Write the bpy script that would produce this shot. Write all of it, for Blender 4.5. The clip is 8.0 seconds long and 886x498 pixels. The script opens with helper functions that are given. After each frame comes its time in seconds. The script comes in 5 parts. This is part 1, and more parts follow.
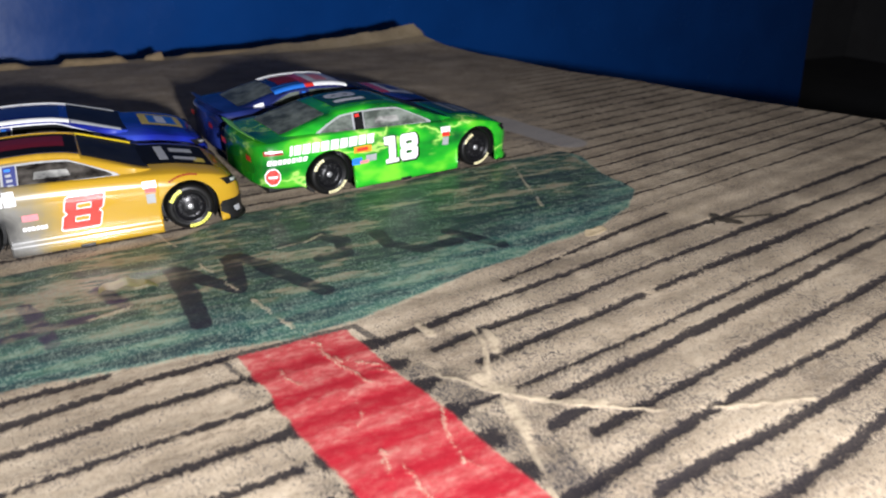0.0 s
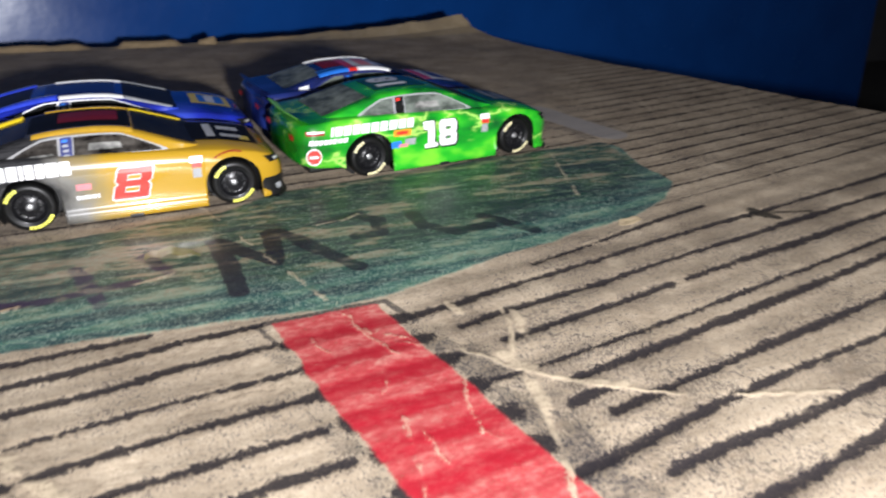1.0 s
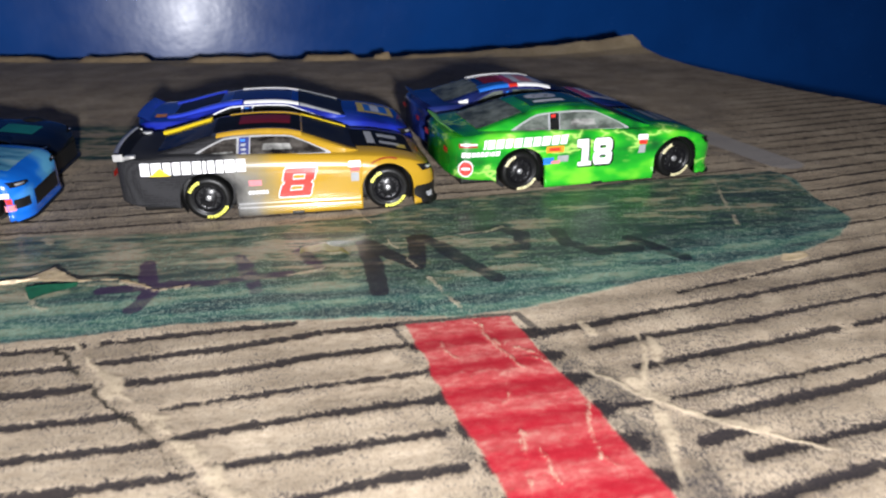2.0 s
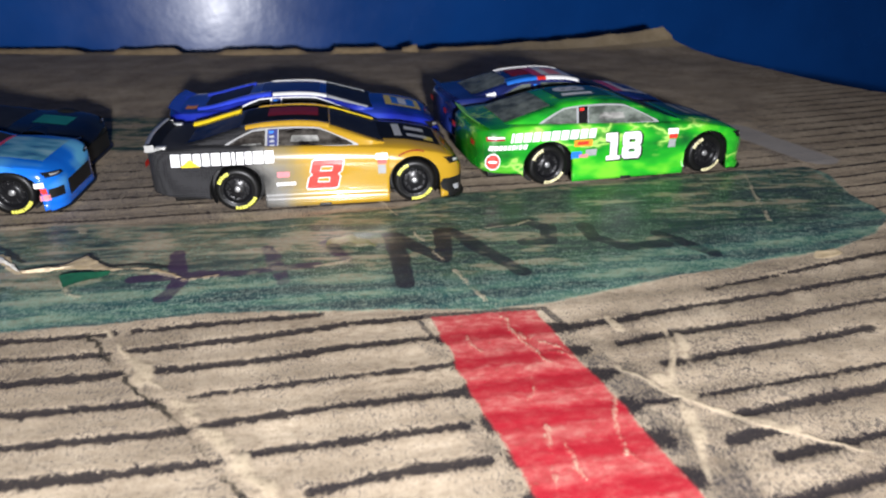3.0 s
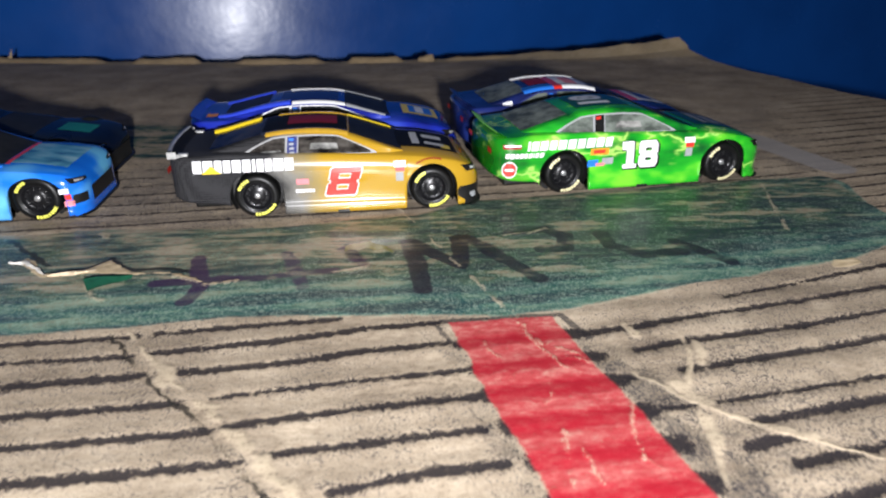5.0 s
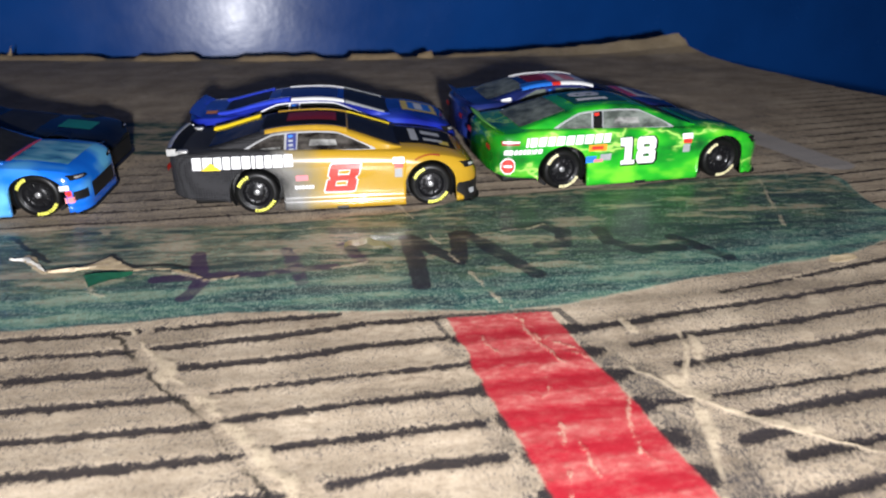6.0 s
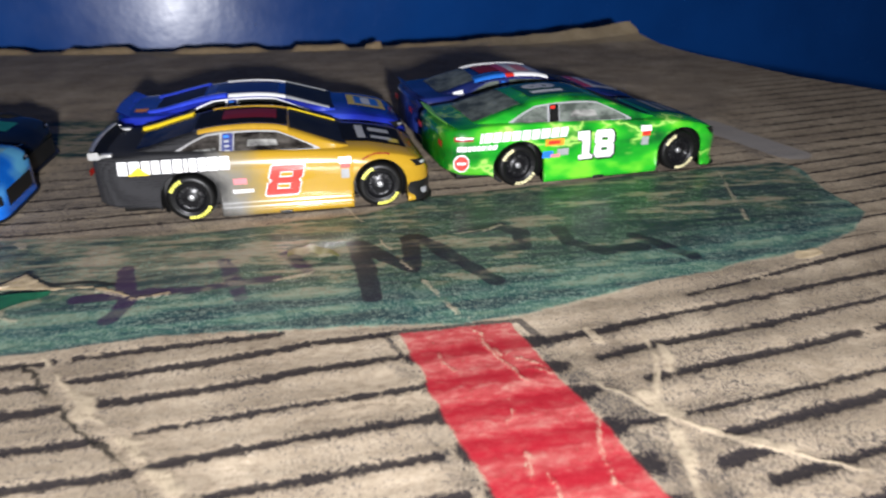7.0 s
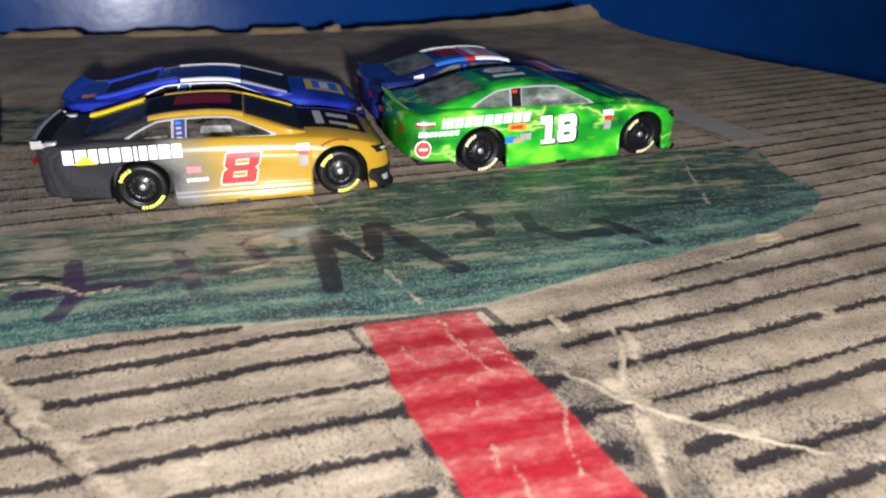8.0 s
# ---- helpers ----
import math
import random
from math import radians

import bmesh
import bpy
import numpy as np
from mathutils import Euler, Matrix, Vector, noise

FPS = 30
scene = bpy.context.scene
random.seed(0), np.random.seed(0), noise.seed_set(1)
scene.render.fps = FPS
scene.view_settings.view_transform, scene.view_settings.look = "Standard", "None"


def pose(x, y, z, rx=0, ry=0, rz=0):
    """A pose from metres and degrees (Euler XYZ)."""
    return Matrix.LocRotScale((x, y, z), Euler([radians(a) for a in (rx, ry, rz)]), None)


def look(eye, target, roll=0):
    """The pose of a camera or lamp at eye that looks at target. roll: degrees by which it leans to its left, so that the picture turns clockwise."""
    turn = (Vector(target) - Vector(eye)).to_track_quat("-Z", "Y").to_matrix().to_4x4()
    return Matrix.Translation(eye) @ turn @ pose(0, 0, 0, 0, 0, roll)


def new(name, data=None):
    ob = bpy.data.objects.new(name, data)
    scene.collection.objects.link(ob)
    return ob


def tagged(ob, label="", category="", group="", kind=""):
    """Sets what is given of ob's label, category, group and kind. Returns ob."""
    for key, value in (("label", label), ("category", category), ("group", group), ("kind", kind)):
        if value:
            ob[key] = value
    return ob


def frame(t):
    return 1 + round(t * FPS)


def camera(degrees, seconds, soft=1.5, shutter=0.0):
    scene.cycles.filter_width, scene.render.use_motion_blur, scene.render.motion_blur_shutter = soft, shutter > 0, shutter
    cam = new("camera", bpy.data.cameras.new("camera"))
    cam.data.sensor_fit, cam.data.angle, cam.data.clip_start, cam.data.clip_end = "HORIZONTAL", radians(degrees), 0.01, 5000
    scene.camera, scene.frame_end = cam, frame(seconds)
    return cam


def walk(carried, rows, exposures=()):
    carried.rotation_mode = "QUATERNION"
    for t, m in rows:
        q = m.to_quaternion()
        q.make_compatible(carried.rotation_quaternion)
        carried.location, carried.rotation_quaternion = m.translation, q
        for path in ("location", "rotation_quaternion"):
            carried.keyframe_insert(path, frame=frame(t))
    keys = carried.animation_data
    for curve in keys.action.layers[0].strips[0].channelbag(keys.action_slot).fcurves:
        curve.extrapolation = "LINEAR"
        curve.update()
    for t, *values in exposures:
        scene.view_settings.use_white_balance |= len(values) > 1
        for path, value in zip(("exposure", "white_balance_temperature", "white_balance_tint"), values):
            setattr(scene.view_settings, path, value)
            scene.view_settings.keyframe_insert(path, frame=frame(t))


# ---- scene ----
import functools

cam = camera(65.1, 8.0, soft=2.15, shutter=0.5)
cam.data.dof.use_dof = True
cam.data.dof.focus_distance = 0.165
cam.data.dof.aperture_fstop = 38.0

PATH = [
    (0, (0.03275, -0.15970, 0.06353), (0.8124, 1.4802, -0.7749), 0.55),
    (0.5, (0.03285, -0.15912, 0.06303), (0.7924, 1.4887, -0.7784), 0.78),
    (0.8, (0.03254, -0.15908, 0.06231), (0.7591, 1.5014, -0.7832), 1.07),
    (1, (0.03312, -0.16366, 0.06232), (0.7003, 1.5164, -0.7934), 1.21),
    (1.2, (0.03725, -0.16268, 0.06076), (0.6099, 1.5517, -0.7953), 1.25),
    (1.5, (0.03654, -0.16700, 0.06182), (0.4280, 1.6109, -0.7663), 0.77),
    (1.7, (0.03620, -0.16467, 0.06101), (0.3434, 1.6351, -0.7553), 0.53),
    (2, (0.03599, -0.16505, 0.06133), (0.2782, 1.6467, -0.7505), 0.27),
    (2.2, (0.03614, -0.16349, 0.06146), (0.2590, 1.6446, -0.7640), 0.24),
    (3.3, (0.03560, -0.16597, 0.06112), (0.1933, 1.6472, -0.7681), -0.02),
    (3.5, (0.03553, -0.16651, 0.06126), (0.1884, 1.6497, -0.7622), -0.01),
    (4, (0.03597, -0.16594, 0.06125), (0.1794, 1.6575, -0.7479), -0.10),
    (4.5, (0.03476, -0.16737, 0.06153), (0.1709, 1.6595, -0.7409), -0.14),
    (4.7, (0.03481, -0.16658, 0.06118), (0.1693, 1.6606, -0.7408), -0.14),
    (5.8, (0.03491, -0.16590, 0.06111), (0.1633, 1.6559, -0.7541), -0.18),
    (6, (0.03509, -0.16699, 0.06129), (0.1669, 1.6556, -0.7516), -0.24),
    (6.5, (0.03544, -0.16588, 0.06111), (0.1920, 1.6542, -0.7531), -0.28),
    (6.7, (0.03585, -0.16409, 0.06053), (0.2125, 1.6525, -0.7573), -0.37),
    (7, (0.03680, -0.15691, 0.06025), (0.2930, 1.6402, -0.7792), -0.14),
    (7.2, (0.03707, -0.15656, 0.05998), (0.3359, 1.6284, -0.7912), 0.04),
    (7.5, (0.03764, -0.15391, 0.05964), (0.3717, 1.6157, -0.8104), 0.29),
    (8, (0.03747, -0.15439, 0.05973), (0.3928, 1.6068, -0.8188), 0.48),
]
walk(cam, [(t, look(eye, target, roll)) for t, eye, target, roll in PATH])

# ---- light: the camera's own small torch beside the lens, in a dark room ----
world = bpy.data.worlds.new("world")
scene.world = world
world.use_nodes = True
world.node_tree.nodes["Background"].inputs[0].default_value = (0.62, 0.6, 0.6, 1)
world.node_tree.nodes["Background"].inputs[1].default_value = 0.012
torch_data = bpy.data.lights.new("torch", "POINT")
torch_data.energy = 6.7
torch_data.color = (0.985, 0.985, 1.03)
torch_data.shadow_soft_size = 0.005
torch = new("torch", torch_data)
torch.location = (0.048, -0.258, 0.063)
scene.view_settings.exposure = 0.0

MM = 0.001


# ---- materials ----
def mat_base(name):
    m = bpy.data.materials.new(name)
    m.use_nodes = True
    nt = m.node_tree
    return m, nt, nt.nodes["Principled BSDF"]


def node(nt, kind, **inputs):
    n = nt.nodes.new(kind)
    for key, value in inputs.items():
        n.inputs[key.replace("_", " ")].default_value = value
    return n


def noise_tex(nt, scale, detail=3.0, rough=0.55, stretch=None):
    co = nt.nodes.new("ShaderNodeTexCoord")
    n = node(nt, "ShaderNodeTexNoise", Scale=scale, Detail=detail, Roughness=rough)
    if stretch:
        mp = nt.nodes.new("ShaderNodeMapping")
        mp.inputs["Scale"].default_value = stretch
        nt.links.new(co.outputs["Object"], mp.inputs["Vector"])
        nt.links.new(mp.outputs["Vector"], n.inputs["Vector"])
    else:
        nt.links.new(co.outputs["Object"], n.inputs["Vector"])
    return n.outputs["Fac"]


def math_node(nt, op, a, b=None, clamp=False):
    n = nt.nodes.new("ShaderNodeMath")
    n.operation, n.use_clamp = op, clamp
    for slot, v in ((0, a), (1, b)):
        if v is None:
            continue
        if isinstance(v, (int, float)):
            n.inputs[slot].default_value = v
        else:
            nt.links.new(v, n.inputs[slot])
    return n.outputs[0]


def ramp(nt, fac, stops, interp="LINEAR"):
    n = nt.nodes.new("ShaderNodeValToRGB")
    n.color_ramp.interpolation = interp
    while len(n.color_ramp.elements) < len(stops):
        n.color_ramp.elements.new(0.5)
    for e, (p, c) in zip(n.color_ramp.elements, stops):
        e.position, e.color = p, (*c, 1) if len(c) == 3 else c
    nt.links.new(fac, n.inputs[0])
    return n.outputs[0]


def mix(nt, fac, a, b):
    n = nt.nodes.new("ShaderNodeMix")
    n.data_type = "RGBA"
    for slot, v in ((0, fac), (6, a), (7, b)):
        if isinstance(v, tuple):
            n.inputs[slot].default_value = (*v, 1)
        elif isinstance(v, (int, float)):
            n.inputs[slot].default_value = v
        else:
            nt.links.new(v, n.inputs[slot])
    return n.outputs[2]


def bump(nt, bsdf, height, strength, distance):
    n = nt.nodes.new("ShaderNodeBump")
    n.inputs["Strength"].default_value, n.inputs["Distance"].default_value = strength, distance
    nt.links.new(height, n.inputs["Height"])
    nt.links.new(n.outputs[0], bsdf.inputs["Normal"])


def simple(name, colour, rough=0.5, metal=0.0, coat=0.0, vary=0.25, scale=900.0, bumpy=0.0, spec=0.5):
    """A plain surface with two scales of slight unevenness."""
    m, nt, b = mat_base(name)
    f1, f2 = noise_tex(nt, scale), noise_tex(nt, scale * 0.14, 2.0)
    f = math_node(nt, "ADD", math_node(nt, "MULTIPLY", f1, 0.5), math_node(nt, "MULTIPLY", f2, 0.5))
    lo = tuple(c * (1 - vary) for c in colour)
    hi = tuple(min(1.0, c * (1 + vary)) for c in colour)
    nt.links.new(ramp(nt, f, ((0.3, lo), (0.7, hi))), b.inputs["Base Color"])
    b.inputs["Roughness"].default_value, b.inputs["Metallic"].default_value = rough, metal
    b.inputs["Coat Weight"].default_value, b.inputs["Coat Roughness"].default_value = coat, 0.08
    b.inputs["Specular IOR Level"].default_value = spec
    if bumpy:
        bump(nt, b, f1, bumpy, 0.0002)
    return m


def along_x(nt):
    co = nt.nodes.new("ShaderNodeTexCoord")
    sp = nt.nodes.new("ShaderNodeSeparateXYZ")
    nt.links.new(co.outputs["Object"], sp.inputs[0])
    return sp.outputs


def paint(b, rough=0.22):
    b.inputs["Roughness"].default_value = rough
    b.inputs["Coat Weight"].default_value, b.inputs["Coat Roughness"].default_value = 0.75, 0.06


def livery_gold():
    """Gold front, worn grey fade, black tail with a fine mesh print."""
    m, nt, b = mat_base("gold_and_black_paint")
    x, y, z = along_x(nt)
    wob = math_node(nt, "MULTIPLY", math_node(nt, "SUBTRACT", noise_tex(nt, 160.0, 4.0), 0.5), 0.010)
    u = math_node(nt, "MULTIPLY_ADD", math_node(nt, "ADD", math_node(nt, "ADD", x, wob), math_node(nt, "MULTIPLY", z, 0.25)), 1 / 0.076)
    u.node.inputs[2].default_value = 20 / 76
    vor = nt.nodes.new("ShaderNodeTexVoronoi")
    vor.inputs["Scale"].default_value = 1700.0
    vor.inputs["Randomness"].default_value = 0.15
    co = nt.nodes.new("ShaderNodeTexCoord")
    nt.links.new(co.outputs["Object"], vor.inputs["Vector"])
    mesh_print = ramp(nt, vor.outputs["Distance"], ((0.30, (0.010, 0.010, 0.011)), (0.45, (0.030, 0.030, 0.032))))
    base = ramp(nt, u, ((0.35, (0.02, 0.02, 0.021)), (0.41, (0.15, 0.145, 0.13)), (0.47, (0.24, 0.175, 0.06)), (0.53, (0.36, 0.215, 0.016))))
    sel = ramp(nt, u, ((0.32, (0, 0, 0)), (0.37, (1, 1, 1))))
    nt.links.new(mix(nt, sel, mesh_print, base), b.inputs["Base Color"])
    paint(b)
    nt.links.new(math_node(nt, "MULTIPLY_ADD", sel, 0.5), b.inputs["Coat Weight"])
    b.inputs["Coat Weight"].links[0].from_node.inputs[2].default_value = 0.0
    nt.links.new(math_node(nt, "MULTIPLY_ADD", sel, 0.22), b.inputs["Specular IOR Level"])
    b.inputs["Specular IOR Level"].links[0].from_node.inputs[2].default_value = 0.06
    nt.links.new(ramp(nt, u, ((0.32, (0.45, 0.45, 0.45)), (0.42, (0.2, 0.2, 0.2)))), b.inputs["Roughness"])
    return m


def livery_green():
    m, nt, b = mat_base("green_lightning_paint")
    x, y, z = along_x(nt)
    cloud = noise_tex(nt, 75.0, 2.5, 0.5, (1.0, 1.0, 1.8))
    base = ramp(nt, cloud, ((0.34, (0.004, 0.085, 0.014)), (0.45, (0.008, 0.24, 0.016)), (0.56, (0.022, 0.38, 0.018)), (0.68, (0.15, 0.55, 0.03))))
    vein = noise_tex(nt, 42.0, 4.0, 0.6, (0.8, 1.0, 1.6))
    line = math_node(nt, "ABSOLUTE", math_node(nt, "SUBTRACT", vein, 0.5))
    bolt = ramp(nt, line, ((0.0, (1, 1, 1)), (0.008, (0.85, 0.85, 0.85)), (0.014, (0.25, 0.25, 0.25)), (0.040, (0, 0, 0))))
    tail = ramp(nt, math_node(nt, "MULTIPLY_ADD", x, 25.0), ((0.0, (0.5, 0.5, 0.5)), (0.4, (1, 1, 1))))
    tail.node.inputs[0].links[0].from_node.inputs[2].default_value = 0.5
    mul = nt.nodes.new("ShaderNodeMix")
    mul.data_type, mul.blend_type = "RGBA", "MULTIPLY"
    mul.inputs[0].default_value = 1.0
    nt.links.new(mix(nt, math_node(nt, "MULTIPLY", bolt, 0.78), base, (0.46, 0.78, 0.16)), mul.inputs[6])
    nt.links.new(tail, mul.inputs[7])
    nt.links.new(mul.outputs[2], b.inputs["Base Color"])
    paint(b)
    return m


def livery_patches(name, dark, light, third, scale=70.0, cut=0.5, coat=0.75):
    m, nt, b = mat_base(name)
    f = noise_tex(nt, scale, 2.0, 0.5, (0.7, 1.0, 1.4))
    nt.links.new(ramp(nt, f, ((cut - 0.1, dark), (cut, light), (cut + 0.14, third))), b.inputs["Base Color"])
    paint(b)
    b.inputs["Coat Weight"].default_value = coat
    b.inputs["Specular IOR Level"].default_value = min(0.5, coat)
    return m


GOLD = livery_gold()
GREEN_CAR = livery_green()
BLUE_CAR = livery_patches("royal_blue_paint", (0.006, 0.012, 0.16), (0.010, 0.022, 0.30), (0.03, 0.06, 0.42))
NAVY_CAR = livery_patches("navy_paint", (0.006, 0.009, 0.045), (0.009, 0.017, 0.10), (0.02, 0.04, 0.22), coat=0.45)
SKY_CAR = livery_patches("light_blue_paint", (0.006, 0.11, 0.55), (0.008, 0.15, 0.64), (0.13, 0.45, 0.70), 60.0, 0.56)
BLACK_CAR = livery_patches("black_paint", (0.003, 0.004, 0.006), (0.006, 0.0065, 0.008), (0.01, 0.014, 0.015), coat=0.12)
BLUE_RAIL = simple("bright_blue_paint", (0.03, 0.06, 0.55), 0.2, coat=0.8, vary=0.2)
WHITE = simple("white_print", (0.78, 0.78, 0.78), 0.3, coat=0.5, vary=0.06)
YELLOW = simple("yellow_print", (0.75, 0.55, 0.02), 0.3, coat=0.4, vary=0.1)
LETTER_YELLOW = simple("tyre_yellow_print", (0.68, 0.66, 0.10), 0.5, vary=0.15)
LETTER_PALE = simple("tyre_pale_print", (0.72, 0.66, 0.38), 0.5, vary=0.15)
RED_PRINT = simple("red_print", (0.62, 0.03, 0.02), 0.3, coat=0.5, vary=0.1)
MAROON = simple("maroon_print", (0.20, 0.012, 0.012), 0.35, coat=0.0, spec=0.1, vary=0.2)
ORANGE = simple("orange_print", (0.72, 0.25, 0.02), 0.35, vary=0.15)
NAVY_PRINT = simple("navy_print", (0.012, 0.02, 0.12), 0.35, coat=0.4, vary=0.2)
BLUE_PRINT = simple("blue_print", (0.02, 0.16, 0.62), 0.35, coat=0.4, vary=0.1)
PINK = simple("pink_print", (0.65, 0.20, 0.22), 0.35, vary=0.15)
GREY_PRINT = simple("grey_print", (0.28, 0.29, 0.30), 0.35, vary=0.2)
PALE_PRINT = simple("pale_grey_print", (0.5, 0.5, 0.5), 0.35, vary=0.15)
TEAL = simple("teal_print", (0.01, 0.16, 0.12), 0.35, vary=0.4, scale=500)
LIME = simple("lime_print", (0.22, 0.62, 0.05), 0.3, coat=0.5, vary=0.2)
DARK_GREEN = simple("dark_green_print", (0.006, 0.06, 0.012), 0.3, coat=0.5, vary=0.5)
BLACK_PRINT = simple("black_print", (0.009, 0.009, 0.009), 0.45, vary=0.3, spec=0.04)
GOLD_TRIM = simple("gold_trim_paint", (0.42, 0.25, 0.025), 0.2, coat=0.8, vary=0.15)
SILVER = simple("silver_plastic", (0.40, 0.40, 0.39), 0.3, metal=0.25, coat=0.4, vary=0.4, scale=500)
CHROME = simple("bright_trim", (0.58, 0.58, 0.58), 0.22, metal=0.55, coat=0.5, vary=0.2)
RUBBER = simple("tyre_rubber", (0.005, 0.005, 0.005), 0.38, vary=0.3, spec=0.22)
RIM = simple("black_rim", (0.006, 0.006, 0.007), 0.28, coat=0.1, vary=0.3, spec=0.3)
HUB = simple("hub_metal", (0.45, 0.45, 0.45), 0.35, metal=0.7)
PLASTIC = simple("black_plastic", (0.006, 0.006, 0.006), 0.45, vary=0.3)
GLASS_DARK = simple("dark_car_glass", (0.016, 0.0165, 0.017), 0.3, spec=0.03, vary=0.5, scale=260)


def glass_interior(name, lo, hi):
    """Clear toy glazing over a moulded interior, with blurred pale and dark shapes."""
    m, nt, b = mat_base(name)
    f = noise_tex(nt, 170.0, 3.0, 0.6, (1.0, 1.0, 1.8))
    nt.links.new(ramp(nt, f, ((0.38, lo), (0.52, tuple(0.5 * (a + c) for a, c in zip(lo, hi))), (0.66, hi))), b.inputs["Base Color"])
    b.inputs["Roughness"].default_value = 0.10
    b.inputs["Specular IOR Level"].default_value = 0.06
    return m


SEAT_GREY = glass_interior("pale_seat_plastic", (0.03, 0.03, 0.03), (0.34, 0.34, 0.32))
GLASS_BROWN = glass_interior("window_over_dark_interior", (0.006, 0.005, 0.005), (0.075, 0.068, 0.06))
GLASS_GREY = glass_interior("window_over_grey_interior", (0.05, 0.06, 0.052), (0.19, 0.215, 0.19))


# ---- helpers for building ----
def mesh_of(bm, name, material, smooth=True):
    me = bpy.data.meshes.new(name)
    bm.to_mesh(me)
    bm.free()
    me.materials.append(material)
    if smooth:
        for p in me.polygons:
            p.use_smooth = True
    return me


def part(name, bm, material, parent, label="", smooth=True):
    ob = new(name, mesh_of(bm, name, material, smooth))
    ob.parent = parent
    if label:
        tagged(ob, label)
    return ob


def grid_bm(rows, close=False):
    """Faces over rows of points, all rows equally long."""
    bm = bmesh.new()
    vs = [[bm.verts.new(p) for p in row] for row in rows]
    n = len(rows[0])
    for a, b in zip(vs, vs[1:]):
        for i in range(n if close else n - 1):
            j = (i + 1) % n
            if len({a[i], a[j], b[j], b[i]}) == 4:
                bm.faces.new((a[i], a[j], b[j], b[i]))
    return bm


def box_bm(x0, x1, y0, y1, z0, z1, bevel=0.0):
    bm = bmesh.new()
    bmesh.ops.create_cube(bm, size=1.0)
    for v in bm.verts:
        v.co = Vector(((x0 + x1) / 2 + v.co.x * (x1 - x0), (y0 + y1) / 2 + v.co.y * (y1 - y0), (z0 + z1) / 2 + v.co.z * (z1 - z0)))
    if bevel:
        bmesh.ops.bevel(bm, geom=bm.edges[:], offset=bevel, segments=2, affect="EDGES", profile=0.7)
    return bm


def lathe_bm(profile, steps=40, axis_y=0.0):
    """Turns (radius, y) pairs round the y axis."""
    rows = []
    for k in range(steps + 1):
        a = 2 * math.pi * k / steps
        rows.append([(r * math.cos(a), y + axis_y, r * math.sin(a)) for r, y in profile])
    bm = grid_bm(rows)
    bmesh.ops.remove_doubles(bm, verts=bm.verts[:], dist=1e-7)
    bmesh.ops.recalc_face_normals(bm, faces=bm.faces[:])
    return bm


@functools.lru_cache(maxsize=None)
def lerp_table(x, table):
    """Straight lines between (x, value) pairs."""
    if x <= table[0][0]:
        return table[0][1]
    for (xa, va), (xb, vb) in zip(table, table[1:]):
        if x <= xb:
            return va + (vb - va) * (x - xa) / (xb - xa)
    return table[-1][1]


@functools.lru_cache(maxsize=None)
def smooth_table(x, table):
    """Interpolates with eased curvature between the given pairs."""
    return sum(lerp_table(x + k, table) for k in (-1.2, -0.6, 0.0, 0.6, 1.2)) / 5


# ---- the toy stock car, in millimetres: x forward from the rear axle, z up ----
BASE = 43.6
WHEEL_R = 5.5
HALF = 15.0
SHOULDER = ((-21, 14.4), (-18, 15.4), (-8, 16.0), (4, 15.7), (20, 15.0), (34, 14.3), (44, 13.4), (50, 12.2), (53.5, 10.9), (55.6, 9.0), (56.6, 6.4))
TOPLINE = ((-21, 15.0), (-18, 15.9), (-8, 16.4), (20, 16.2), (34, 15.4), (42, 14.8), (50, 13.1), (53.5, 11.5), (55.6, 9.4), (56.6, 6.7))
ROOF = ((-13, 16.0), (-9, 16.8), (-3, 18.9), (2, 20.5), (6, 21.3), (10, 21.6), (15, 21.7), (20, 21.3), (24, 20.2), (30, 17.6), (36.5, 14.9))
ROOF = tuple((x, z if z < 15.6 else 15.6 + (z - 15.6) * 0.86) for x, z in ROOF)


def half_width(x):
    w = HALF
    if x > 42:
        w *= max(0.0, 1 - ((x - 42) / 14.9) ** 4) ** 0.25
    if x < -6:
        w *= max(0.0, 1 - ((-6 - x) / 15.0) ** 5) ** 0.2
    return w


def low_edge(x):
    z = lerp_table(x, ((-20.8, 5.6), (-16, 4.5), (-7.0, 3.8), (-5, 0.9), (5, 0.7), (38, 0.7), (50, 0.9), (57, 1.0)))
    for c in (0.0, BASE):
        d = abs(x - c)
        if d < 6.55:
            z = max(z, WHEEL_R + math.sqrt(max(0.0, 6.55 ** 2 - d * d)))
    return z


def side_out(x, z):
    """How far out the body side stands at height z."""
    v = (z - 0.7) / (smooth_table(x, SHOULDER) - 0.7)
    s = lerp_table(v, ((-0.1, 0.99), (0.0, 1.006), (0.10, 1.006), (0.13, 1.001), (0.16, 0.990), (0.19, 0.975), (0.22, 0.967), (0.26, 0.964), (0.32, 0.963), (0.6, 0.984), (0.72, 0.990), (0.79, 0.988), (0.84, 0.981), (0.88, 0.971), (0.92, 0.958), (0.96, 0.942), (1.0, 0.920)))
    swell = sum(0.35 * math.exp(-((x - c) / 7.5) ** 2) for c in (0.0, BASE)) * max(0.0, 1 - abs(z - 9) / 7)
    return half_width(x) * s + swell


def top_height(x, y):
    w = max(0.5, half_width(x))
    f = min(1.0, abs(y) / (0.925 * w))
    zs, zt = smooth_table(x, SHOULDER), smooth_table(x, TOPLINE)
    return zs + (zt - zs) * (1 - f ** 5)


